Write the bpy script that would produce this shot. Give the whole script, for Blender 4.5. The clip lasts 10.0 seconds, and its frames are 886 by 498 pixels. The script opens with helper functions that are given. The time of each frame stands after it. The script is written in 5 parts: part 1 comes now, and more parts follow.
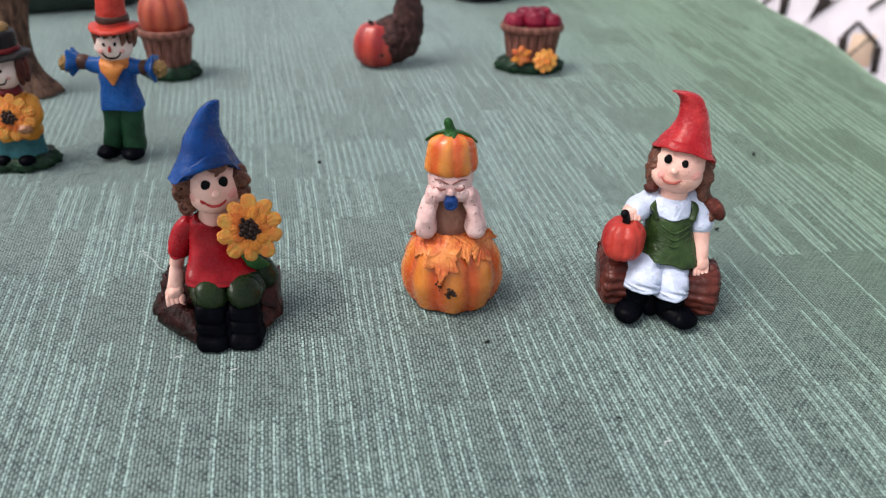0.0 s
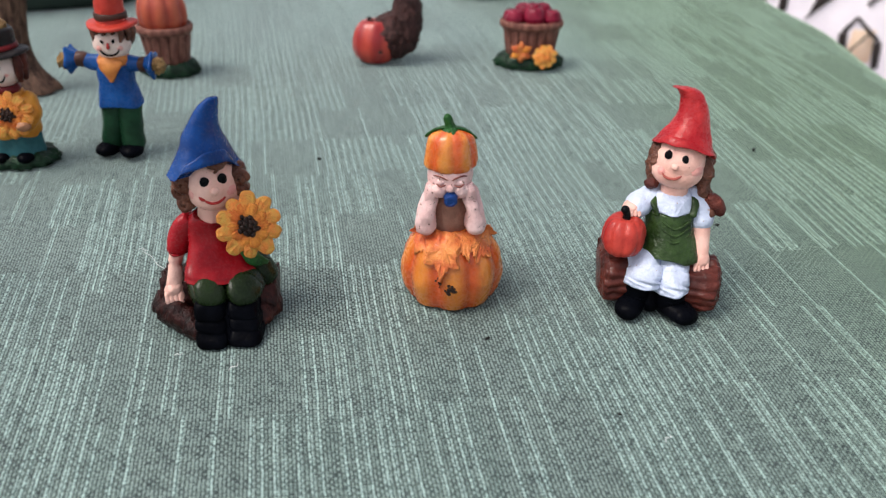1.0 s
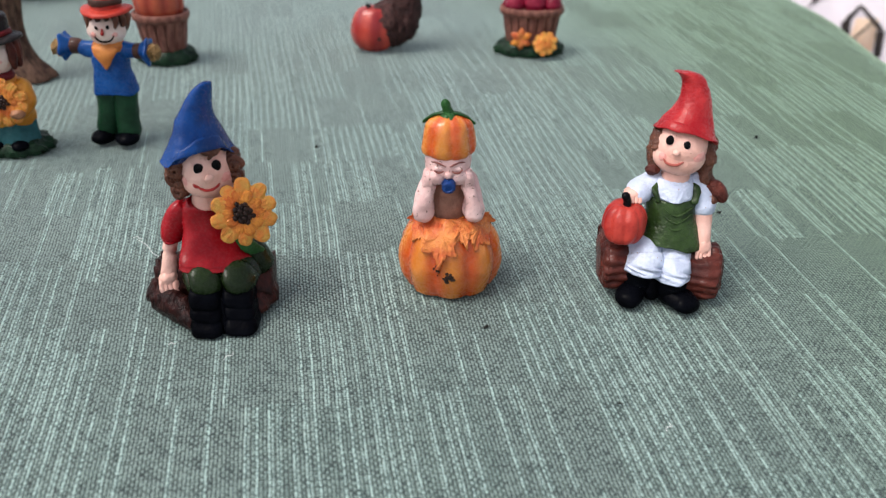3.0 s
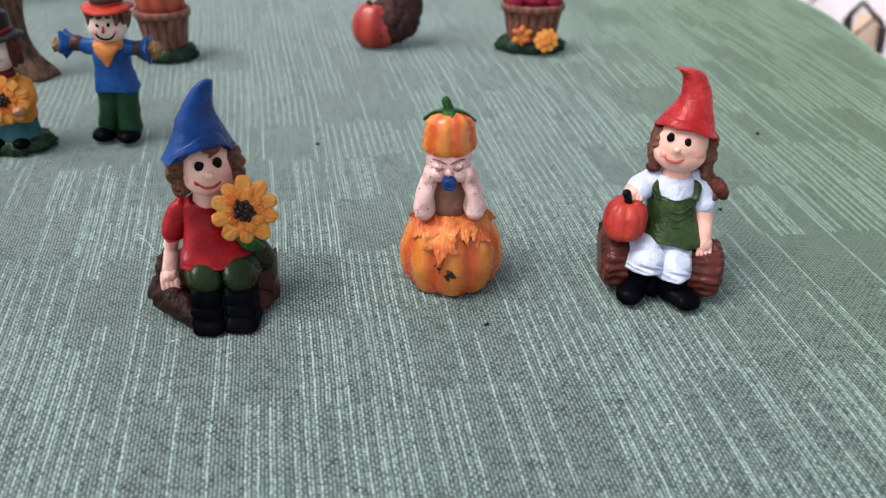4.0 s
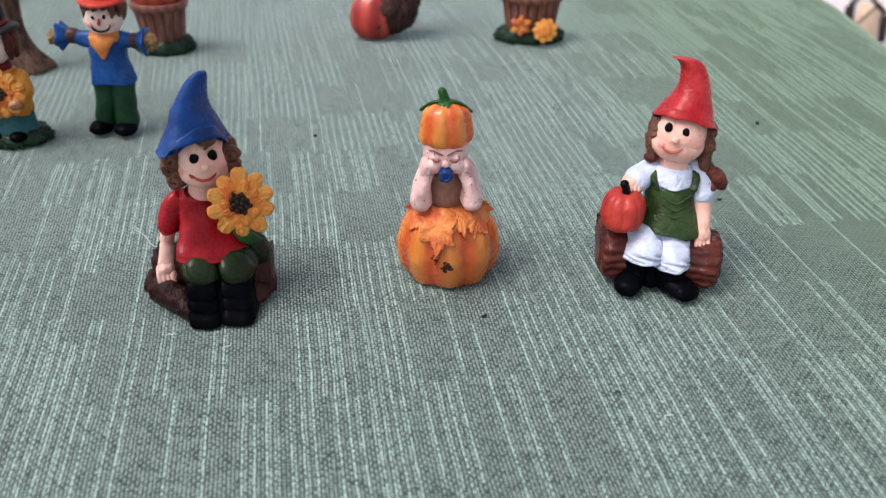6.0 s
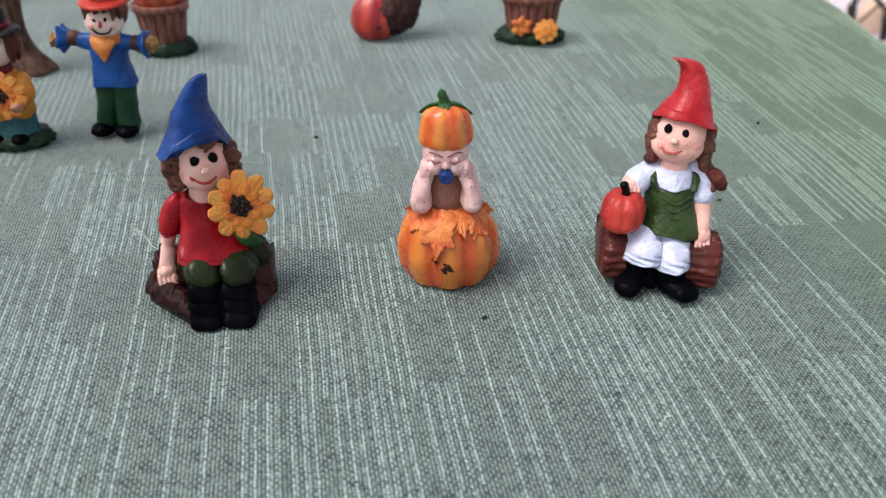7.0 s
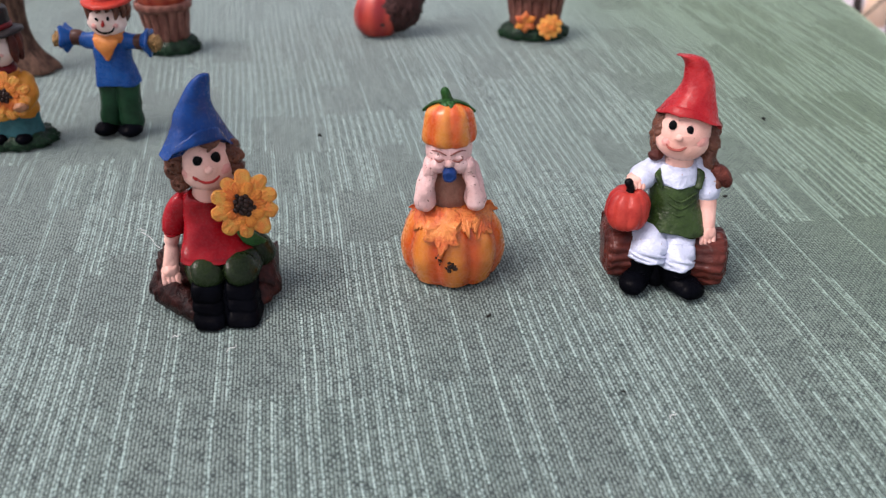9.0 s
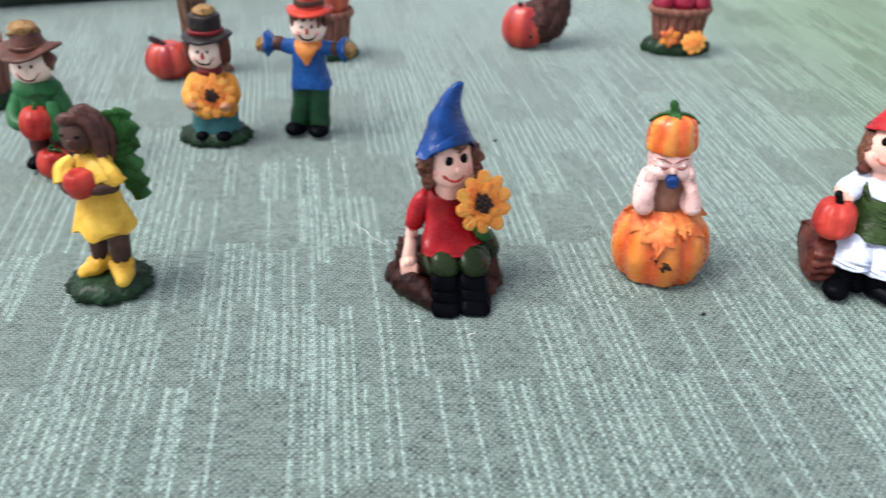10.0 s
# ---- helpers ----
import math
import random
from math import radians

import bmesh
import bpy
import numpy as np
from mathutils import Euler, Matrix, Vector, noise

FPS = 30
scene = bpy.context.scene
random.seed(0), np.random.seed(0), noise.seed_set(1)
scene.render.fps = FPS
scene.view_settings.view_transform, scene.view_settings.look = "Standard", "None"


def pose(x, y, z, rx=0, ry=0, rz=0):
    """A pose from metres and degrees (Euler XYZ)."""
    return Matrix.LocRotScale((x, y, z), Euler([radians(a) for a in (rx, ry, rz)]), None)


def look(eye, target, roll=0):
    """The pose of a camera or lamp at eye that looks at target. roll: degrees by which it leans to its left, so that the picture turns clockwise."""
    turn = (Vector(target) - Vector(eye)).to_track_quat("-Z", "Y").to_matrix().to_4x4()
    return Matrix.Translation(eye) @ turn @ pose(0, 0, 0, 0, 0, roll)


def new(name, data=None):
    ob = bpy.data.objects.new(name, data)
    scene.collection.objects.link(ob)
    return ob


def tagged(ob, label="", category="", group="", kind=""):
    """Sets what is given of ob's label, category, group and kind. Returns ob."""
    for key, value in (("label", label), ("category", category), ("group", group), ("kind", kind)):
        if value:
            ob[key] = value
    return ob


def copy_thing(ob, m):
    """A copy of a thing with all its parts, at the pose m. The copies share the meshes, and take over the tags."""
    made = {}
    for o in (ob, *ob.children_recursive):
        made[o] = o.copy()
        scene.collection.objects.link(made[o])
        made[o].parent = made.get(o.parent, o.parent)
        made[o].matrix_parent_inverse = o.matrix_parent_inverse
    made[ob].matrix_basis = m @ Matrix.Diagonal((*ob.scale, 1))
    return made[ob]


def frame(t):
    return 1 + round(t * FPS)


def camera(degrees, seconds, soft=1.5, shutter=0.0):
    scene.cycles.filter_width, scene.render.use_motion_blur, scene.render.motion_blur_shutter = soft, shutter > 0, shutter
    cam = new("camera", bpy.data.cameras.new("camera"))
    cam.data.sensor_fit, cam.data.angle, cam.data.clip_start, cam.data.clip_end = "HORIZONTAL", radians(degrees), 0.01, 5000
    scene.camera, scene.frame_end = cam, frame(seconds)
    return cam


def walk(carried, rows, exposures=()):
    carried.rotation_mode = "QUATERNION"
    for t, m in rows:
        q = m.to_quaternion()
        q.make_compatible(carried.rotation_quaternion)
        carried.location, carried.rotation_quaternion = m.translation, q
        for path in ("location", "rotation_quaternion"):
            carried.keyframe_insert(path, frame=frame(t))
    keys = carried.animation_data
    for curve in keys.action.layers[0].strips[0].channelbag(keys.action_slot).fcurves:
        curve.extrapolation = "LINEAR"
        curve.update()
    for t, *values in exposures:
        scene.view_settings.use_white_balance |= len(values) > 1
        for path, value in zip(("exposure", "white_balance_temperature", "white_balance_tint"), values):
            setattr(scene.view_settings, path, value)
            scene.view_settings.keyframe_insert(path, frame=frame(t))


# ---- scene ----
cam = camera(55.5, 10.0, soft=1.25, shutter=0.25)
cam.data.dof.use_dof, cam.data.dof.focus_distance, cam.data.dof.aperture_fstop = True, 0.232, 17.0
PATH = [
    (0, 0.01277, 0.01342, 0.12938, -29.407, 0.952, 0.513),
    (0.5, 0.01284, 0.01369, 0.12886, -29.447, 0.859, 0.513),
    (1, 0.01278, 0.01386, 0.12891, -29.593, 0.806, 0.498),
    (1.5, 0.01303, 0.01424, 0.12865, -29.760, 0.812, 0.537),
    (2, 0.01291, 0.01377, 0.12885, -29.833, 0.709, 0.575),
    (2.5, 0.01351, 0.01611, 0.12654, -30.037, 0.688, 0.589),
    (4, 0.01389, 0.01611, 0.12693, -30.462, 0.548, 0.732),
    (4.5, 0.01430, 0.01632, 0.12668, -30.590, 0.421, 0.802),
    (5, 0.01439, 0.01642, 0.12638, -30.713, 0.345, 0.857),
    (5.5, 0.01484, 0.01700, 0.12621, -30.924, 0.300, 0.848),
    (7, 0.01584, 0.01685, 0.12722, -31.071, -0.050, 1.107),
    (7.5, 0.01646, 0.01752, 0.12675, -31.048, -0.188, 1.200),
    (8, 0.01711, 0.01764, 0.12694, -31.171, -0.387, 1.321),
    (8.5, 0.01766, 0.01768, 0.12725, -31.278, -0.527, 1.421),
    (9, 0.01618, 0.01779, 0.12745, -31.360, -0.546, 1.531),
    (9.5, 0.00099, 0.01383, 0.12909, -31.166, -0.244, 2.220),
    (9.8, -0.01755, 0.00559, 0.13317, -31.167, -0.002, 3.478),
    (10, -0.03233, -0.00097, 0.13436, -30.844, -0.141, 4.786),
]

walk(cam, [(t, pose(x, y, z, 90 + pitch, 0, yaw) @ pose(0, 0, 0, 0, 0, roll)) for t, x, y, z, pitch, roll, yaw in PATH],
     exposures=[(0.0, 0.0, 6550, 12), (5.0, 0.0, 6550, 13), (7.0, 0.0, 6650, 19), (8.2, -0.02, 6680, 23), (9.1, -0.02, 6680, 23), (9.5, 0.02, 6650, 20), (10.0, 0.46, 6550, 13)])

# ---- daylight: a broad soft sun under open sky ----
SUN_EL, SUN_AZ = 62.0, 250.0          # degrees; azimuth clockwise from +y
world = bpy.data.worlds.new("sky")
scene.world = world
world.use_nodes = True
wn = world.node_tree.nodes
sky = wn.new("ShaderNodeTexSky")
sky.sky_type, sky.sun_disc = "NISHITA", False
sky.sun_elevation, sky.sun_rotation = radians(SUN_EL), radians(SUN_AZ)
sky.air_density, sky.dust_density = 1.0, 4.0
haze = wn.new("ShaderNodeHueSaturation")          # high thin cloud: a paler sky
haze.inputs["Saturation"].default_value = 0.45
world.node_tree.links.new(sky.outputs["Color"], haze.inputs["Color"])
world.node_tree.links.new(haze.outputs["Color"], wn["Background"].inputs["Color"])
wn["Background"].inputs["Strength"].default_value = 0.185
sun = new("sun", bpy.data.lights.new("sun", "SUN"))
sun.data.energy, sun.data.angle, sun.data.color = 1.75, radians(30), (1.0, 0.96, 0.9)
a, e = radians(SUN_AZ), radians(SUN_EL)
sun.matrix_world = look((math.sin(a) * math.cos(e), math.cos(a) * math.cos(e), math.sin(e)), (0, 0, 0))


# ---- materials ----
class Nodes:
    """A material's node tree, with short ways to wire it."""
    def __init__(self, name):
        self.m = bpy.data.materials.new(name)
        self.m.use_nodes = True
        self.t = self.m.node_tree
        self.bsdf = self.t.nodes["Principled BSDF"]

    def put(self, sock, v):
        if hasattr(v, "is_linked"):
            self.t.links.new(v, sock)
        elif v is not None:
            sock.default_value = v

    def math(self, op, a, b=None, c=None):
        n = self.t.nodes.new("ShaderNodeMath")
        n.operation = op
        for s, v in zip(n.inputs, (a, b, c)):
            self.put(s, v)
        return n.outputs[0]

    def coords(self):
        return self.t.nodes.new("ShaderNodeTexCoord").outputs["Object"]

    def xyz(self, v):
        n = self.t.nodes.new("ShaderNodeSeparateXYZ")
        self.put(n.inputs[0], v)
        return n.outputs

    def vec(self, x, y, z=0.0):
        n = self.t.nodes.new("ShaderNodeCombineXYZ")
        for s, v in zip(n.inputs, (x, y, z)):
            self.put(s, v)
        return n.outputs[0]

    def noise(self, v, scale, detail=3.0, rough=0.55):
        n = self.t.nodes.new("ShaderNodeTexNoise")
        self.put(n.inputs["Vector"], v)
        n.inputs["Scale"].default_value, n.inputs["Detail"].default_value, n.inputs["Roughness"].default_value = scale, detail, rough
        return n.outputs["Fac"]

    def white(self, v):
        n = self.t.nodes.new("ShaderNodeTexWhiteNoise")
        n.noise_dimensions = "3D"
        self.put(n.inputs["Vector"], v)
        return n.outputs["Value"]

    def ramp(self, v, lo, hi, a=0.0, b=1.0):
        n = self.t.nodes.new("ShaderNodeMapRange")
        n.interpolation_type = "SMOOTHSTEP"
        for s, q in zip(n.inputs, (v, lo, hi, a, b)):
            self.put(s, q)
        return n.outputs[0]

    def mix(self, f, a, b):
        n = self.t.nodes.new("ShaderNodeMix")
        n.data_type = "RGBA"
        self.put(n.inputs[0], f)
        for s, v in ((n.inputs[6], a), (n.inputs[7], b)):
            self.put(s, (*v, 1.0) if isinstance(v, tuple) else v)
        return n.outputs[2]

    def bump(self, h, strength, dist):
        n = self.t.nodes.new("ShaderNodeBump")
        n.inputs["Strength"].default_value, n.inputs["Distance"].default_value = strength, dist
        self.put(n.inputs["Height"], h)
        self.t.links.new(n.outputs[0], self.bsdf.inputs["Normal"])

    def set(self, **kw):
        for k, v in kw.items():
            self.put(self.bsdf.inputs[k.replace("_", " ")], (*v, 1.0) if isinstance(v, tuple) and len(v) == 3 else v)
        return self.m


def shade(c, k):
    return tuple(min(1.0, max(0.0, q * k)) for q in c)


def paint(name, rgb, second=None, rough=0.38, vary=0.22, bump=0.45, wear=0.0, scale=1.0, wearcol=(0.25, 0.13, 0.1), spec=0.16):
    """Brushed acrylic on cast resin: patchy wash, fine brush relief, optional chips."""
    n = Nodes(name)
    p = n.coords()
    big = n.noise(p, 140 * scale, 3)
    fine = n.noise(p, 1300 * scale, 3)
    col = n.mix(n.ramp(big, 0.3, 0.7), shade(rgb, 1 - vary), second or shade(rgb, 1 + vary))
    col = n.mix(n.ramp(fine, 0.45, 0.75, 0.0, 0.3), col, shade(rgb, 1 - 1.6 * vary))
    if wear:
        col = n.mix(n.ramp(n.noise(p, 880 * scale, 2), 0.74 - wear, 0.78 - wear), col, wearcol)
    rippled = n.noise(p, 420 * scale, 2)
    n.bump(n.math("ADD", n.math("ADD", big, n.math("MULTIPLY", rippled, 0.8)), n.math("MULTIPLY", fine, 0.3)), bump, 0.0011)
    return n.set(Base_Color=col, Roughness=n.ramp(fine, 0.2, 0.8, rough - 0.1, rough + 0.12), Specular_IOR_Level=spec, Coat_Weight=0.16 if spec > 0.1 else 0.01, Coat_Roughness=0.1)


def gourd(name, rib, groove, lobes, rough=0.36, phase=0.0):
    """Pumpkin paint: airbrushed darker along the grooves."""
    n = Nodes(name)
    p = n.coords()
    x, y, z = n.xyz(p)
    ang = n.math("ADD", n.math("MULTIPLY", n.math("ARCTAN2", y, x), float(lobes)), phase)
    wob = n.noise(p, 160, 2)
    w = n.math("ADD", n.math("MULTIPLY", n.math("COSINE", ang), 0.5), n.math("MULTIPLY", n.math("SUBTRACT", wob, 0.5), 1.6))
    col = n.mix(n.ramp(w, -0.7, 0.95), groove, rib)
    fine = n.noise(p, 900, 3)
    col = n.mix(n.ramp(fine, 0.5, 0.8, 0.0, 0.3), col, shade(groove, 0.7))
    n.bump(n.math("ADD", wob, n.math("MULTIPLY", fine, 0.3)), 0.3, 0.0008)
    return n.set(Base_Color=col, Roughness=n.ramp(fine, 0.2, 0.8, rough - 0.08, rough + 0.12), Coat_Weight=0.3, Coat_Roughness=0.13)


def bark(name, dark, light, rough=0.5, scale=1.0, bump=0.9):
    n = Nodes(name)
    p = n.coords()
    x, y, z = n.xyz(p)
    st = n.noise(n.vec(x, n.math("MULTIPLY", y, 1.0), n.math("MULTIPLY", z, 0.35)), 420 * scale, 4, 0.65)
    col = n.mix(n.ramp(st, 0.35, 0.65), dark, light)
    n.bump(st, bump, 0.0012)
    return n.set(Base_Color=col, Roughness=rough, Specular_IOR_Level=0.2)


def linen():
    """Green table linen: plain weave with short runs of pale slub yarn in staggered blocks."""
    n = Nodes("sage_linen")
    p = n.coords()
    x, y, z = n.xyz(p)
    drift = n.math("MULTIPLY", n.math("SUBTRACT", n.noise(p, 9, 1), 0.5), 0.003)
    u = n.math("ADD", n.math("ADD", x, drift), n.math("MULTIPLY", y, n.math("SUBTRACT", 0.178, n.math("MULTIPLY", x, 0.37))))
    u = n.math("ADD", u, n.math("MULTIPLY", n.math("SUBTRACT", n.noise(p, 150, 2), 0.5), 0.0005))
    v = n.math("ADD", n.math("SUBTRACT", y, n.math("MULTIPLY", x, 0.12)), drift)
    group = n.math("FLOOR", n.math("DIVIDE", u, 0.0123))
    step = n.math("MULTIPLY", n.math("SUBTRACT", n.white(n.vec(group, 3.3, 1.7)), 0.5), 0.15)
    stray = n.math("MULTIPLY", n.math("LESS_THAN", n.white(n.vec(n.math("FLOOR", n.math("DIVIDE", u, 0.0049)), 8.1, 0.7)), 0.09), 0.3)
    fray = n.math("MULTIPLY", n.white(n.vec(n.math("FLOOR", n.math("DIVIDE", u, 0.00246)), 5.5, 2.2)), 0.06)
    row = n.math("FLOOR", n.math("ADD", n.math("ADD", n.math("DIVIDE", v, 0.0337), n.math("ADD", step, 0.05)), n.math("ADD", stray, fray)))
    wide = n.math("FLOOR", n.math("MULTIPLY", n.math("ADD", group, n.math("MULTIPLY", row, 0.7)), 0.5))
    block = n.math("ADD", n.math("MULTIPLY", n.white(n.vec(wide, row, 1.5)), 0.8), n.math("MULTIPLY", n.white(n.vec(group, row, 0.5)), 0.2))
    q = n.math("DIVIDE", u, 0.00082)
    runs = []
    for width, half, lo, hi, off in ((0.00246, 0.205, 0.2, 0.9, 2.5), (0.00164, 0.22, 0.02, 0.2, 6.5)):
        cell = n.math("DIVIDE", u, width)
        k = n.math("FLOOR", cell)
        on = n.math("LESS_THAN", n.white(n.vec(k, row, off)), n.ramp(block, 0.3, 0.6, lo, hi))
        mid = n.math("ADD", 0.5, n.math("MULTIPLY", n.math("SUBTRACT", n.white(n.vec(k, row, off + 1.0)), 0.5), 0.3))
        away = n.math("ABSOLUTE", n.math("SUBTRACT", n.math("FRACT", cell), mid))
        runs.append(n.math("MULTIPLY", on, n.ramp(away, half * 0.55, half * 1.25, 1.0, 0.0)))
    broken = n.noise(n.vec(n.math("MULTIPLY", u, 1.6), n.math("MULTIPLY", v, 0.7)), 620, 2)
    slub = n.math("MULTIPLY", n.math("MAXIMUM", runs[0], runs[1]), n.ramp(broken, 0.32, 0.58, 0.4, 1.0))
    wob = n.math("MULTIPLY", n.noise(p, 520, 2), 3.0)
    a_ = n.math("COSINE", n.math("ADD", n.math("MULTIPLY", n.math("SUBTRACT", q, 0.5), 2 * math.pi), n.math("MULTIPLY", wob, 0.4)))
    c_ = n.math("COSINE", n.math("ADD", n.math("MULTIPLY", v, 2 * math.pi / 0.00092), wob))
    over = n.math("SINE", n.math("ADD", n.math("MULTIPLY", v, math.pi / 0.00092), n.math("ADD", n.math("MULTIPLY", wob, 0.5), n.math("MULTIPLY", n.math("FLOOR", q), math.pi))))
    gap_x, gap_y = n.ramp(a_, 0.15, -0.85), n.ramp(c_, 0.1, 0.9)
    loose = n.ramp(block, 0.25, 0.7, 0.4, 0.8)
    fuzz = n.noise(p, 1300, 2)
    weave = n.math("SUBTRACT", 0.62, n.math("ADD", n.math("MULTIPLY", gap_x, 0.36), n.math("MULTIPLY", gap_y, 0.14)))
    weave = n.math("SUBTRACT", weave, n.math("MULTIPLY", n.math("MULTIPLY", gap_x, gap_y), loose))
    weave = n.math("ADD", weave, n.math("ADD", n.math("MULTIPLY", over, 0.12), n.math("MULTIPLY", n.math("SUBTRACT", fuzz, 0.5), 0.9)))
    yarn = n.white(n.vec(n.math("FLOOR", q), n.math("FLOOR", n.math("DIVIDE", v, 0.0021)), 9.0))
    weft = n.white(n.vec(n.math("FLOOR", n.math("DIVIDE", u, 0.0026)), n.math("FLOOR", n.math("DIVIDE", v, 0.00098)), 4.0))
    weave = n.math("ADD", weave, n.math("MULTIPLY", n.math("SUBTRACT", n.math("ADD", yarn, weft), 1.0), 0.14))
    wash = n.noise(p, 26, 3)
    tone = n.mix(n.ramp(wash, 0.3, 0.7), (0.196, 0.268, 0.243), (0.226, 0.305, 0.273))
    tone = n.mix(n.ramp(block, 0.25, 0.7, 0.0, 0.5), tone, (0.245, 0.345, 0.308))
    # Light's fall-off and green cast towards the right, put into the cloth colour.
    dim_right = n.ramp(n.math("ADD", n.math("ADD", x, n.math("MULTIPLY", drift, 12.0)), n.math("MULTIPLY", n.math("SUBTRACT", y, 0.25), 0.15)), 0.03, 0.2, 0.0, 1.0)
    tone = n.mix(dim_right, tone, (0.110, 0.186, 0.106))
    base = n.mix(n.ramp(weave, 0.24, 0.70), (0.010, 0.024, 0.024), tone)
    pale = n.mix(n.ramp(weave, 0.2, 0.68), (0.028, 0.058, 0.054), (0.39, 0.535, 0.49))
    pale = n.mix(n.math("MULTIPLY", dim_right, 0.85), pale, (0.215, 0.335, 0.24))
    gap = n.math("SINE", n.math("ADD", n.math("MULTIPLY", v, 2 * math.pi / 0.0017), n.math("ADD", wob, n.math("MULTIPLY", n.math("FLOOR", q), 2.1))))
    open_weave = n.math("MULTIPLY", n.ramp(gap, 0.0, 0.6), n.ramp(block, 0.3, 0.8, 0.05, 0.4))
    base = n.mix(open_weave, base, (0.032, 0.066, 0.056))
    col = n.mix(n.math("MULTIPLY", slub, n.ramp(fuzz, 0.2, 0.5, 0.6, 1.0)), base, pale)
    n.bump(n.math("ADD", weave, n.math("MULTIPLY", slub, 0.4)), 0.45, 0.0003)
    # The sheen tint takes on the same painted dimming.
    return n.set(Base_Color=col, Roughness=0.75, Sheen_Weight=1.0, Sheen_Roughness=0.35, Sheen_Tint=n.mix(dim_right, (0.84, 0.98, 0.90), (0.60, 0.77, 0.54)))


LINEN = linen()
SKIN = paint("skin_paint", (0.85, 0.46, 0.37), (0.89, 0.56, 0.47), 0.3, 0.1, 0.4, wear=0.03, wearcol=(0.5, 0.24, 0.2))
BABY = paint("worn_pink_paint", (0.78, 0.47, 0.44), (0.85, 0.59, 0.56), 0.32, 0.12, 0.6, wear=0.09)
BLUSH = paint("blush_paint", (0.80, 0.33, 0.29), (0.84, 0.44, 0.38), 0.34, 0.1)
LIP = paint("lip_red_paint", (0.42, 0.035, 0.03), None, 0.35, 0.1)
LIPROSE = paint("lip_rose_paint", (0.52, 0.13, 0.10), (0.40, 0.08, 0.06), 0.38, 0.15)
BROW = paint("brow_brown_paint", (0.22, 0.07, 0.055), None, 0.5, 0.1)
EYE = paint("gloss_black_paint", (0.004, 0.004, 0.005), None, 0.25, 0.1, 0.1, spec=0.08)
BLACK = paint("boot_black_paint", (0.0015, 0.0016, 0.0025), (0.0025, 0.003, 0.005), 0.3, 0.2, 0.25, spec=0.02)
BLUE = paint("hat_blue_paint", (0.0025, 0.034, 0.165), (0.004, 0.052, 0.225), 0.22, 0.2, 0.3)
COAT_BLUE = paint("jumper_blue_paint", (0.006, 0.06, 0.25), (0.012, 0.09, 0.32), 0.28, 0.2, 0.4)
PACIFIER = paint("pacifier_blue_paint", (0.008, 0.042, 0.18), None, 0.4, 0.3, 0.5)
RED = paint("shirt_red_paint", (0.22, 0.003, 0.007), (0.34, 0.012, 0.018), 0.24, 0.2, 0.25)
HATRED = paint("hat_red_paint", (0.40, 0.012, 0.018), (0.48, 0.035, 0.036), 0.29, 0.15, 0.4)
APPLE = paint("apple_red_paint", (0.36, 0.014, 0.014), (0.48, 0.05, 0.035), 0.35, 0.2, 0.3)
CRIMSON = paint("crimson_paint", (0.17, 0.005, 0.022), (0.25, 0.01, 0.035), 0.4, 0.25, 0.4)
VERMILION = paint("hat_vermilion_paint", (0.48, 0.035, 0.024), (0.56, 0.065, 0.04), 0.36, 0.15, 0.4)
MOSS = paint("trouser_green_paint", (0.008, 0.016, 0.005), (0.018, 0.032, 0.010), 0.26, 0.25, 0.4, spec=0.14)
FOREST = paint("pants_green_paint", (0.008, 0.042, 0.018), (0.012, 0.06, 0.026), 0.45, 0.2, 0.4)
APRON = paint("apron_green_paint", (0.015, 0.034, 0.008), (0.045, 0.085, 0.024), 0.24, 0.25, 0.6)
LEAF = paint("leaf_green_paint", (0.012, 0.07, 0.012), (0.03, 0.13, 0.03), 0.4, 0.3, 0.7)
SCARF = paint("scarf_green_paint", (0.012, 0.10, 0.03), (0.02, 0.14, 0.045), 0.5, 0.25, 0.5)
TURF = paint("mound_green_paint", (0.007, 0.025, 0.012), (0.014, 0.05, 0.022), 0.45, 0.3, 1.0, scale=2.0)
WHITE = paint("white_paint", (0.58, 0.65, 0.82), (0.72, 0.79, 0.95), 0.36, 0.1, 0.75, wear=0.03, wearcol=(0.42, 0.3, 0.26))
HAIR = paint("hair_brown_paint", (0.115, 0.042, 0.027), (0.20, 0.080, 0.05), 0.28, 0.3, 0.9, scale=1.6)
AUBURN = paint("hair_auburn_paint", (0.10, 0.022, 0.016), (0.15, 0.035, 0.022), 0.45, 0.3, 0.9, scale=1.6)
LOG = bark("log_brown_paint", (0.006, 0.0015, 0.0015), (0.034, 0.0075, 0.006), 0.38, 1.2, 1.0)
LOGRED = paint("log_redbrown_paint", (0.062, 0.012, 0.009), (0.115, 0.026, 0.018), 0.34, 0.3, 0.5)
LOGDARK = bark("log_russet_paint", (0.016, 0.004, 0.003), (0.062, 0.014, 0.010), 0.36, 1.0, 0.8)
TRUNK = bark("trunk_brown_paint", (0.055, 0.028, 0.02), (0.16, 0.09, 0.06), 0.6)
WICKER = bark("wicker_dark_paint", (0.016, 0.008, 0.009), (0.12, 0.052, 0.045), 0.42, 3.2, 1.0)
FACE = paint("pale_face_paint", (0.82, 0.60, 0.52), (0.86, 0.68, 0.6), 0.36, 0.08, 0.3)
TAN = paint("hand_tan_paint", (0.36, 0.15, 0.075), (0.46, 0.22, 0.12), 0.42, 0.25, 0.6)
SLAT = bark("basket_brown_paint", (0.15, 0.055, 0.042), (0.27, 0.115, 0.085), 0.5)
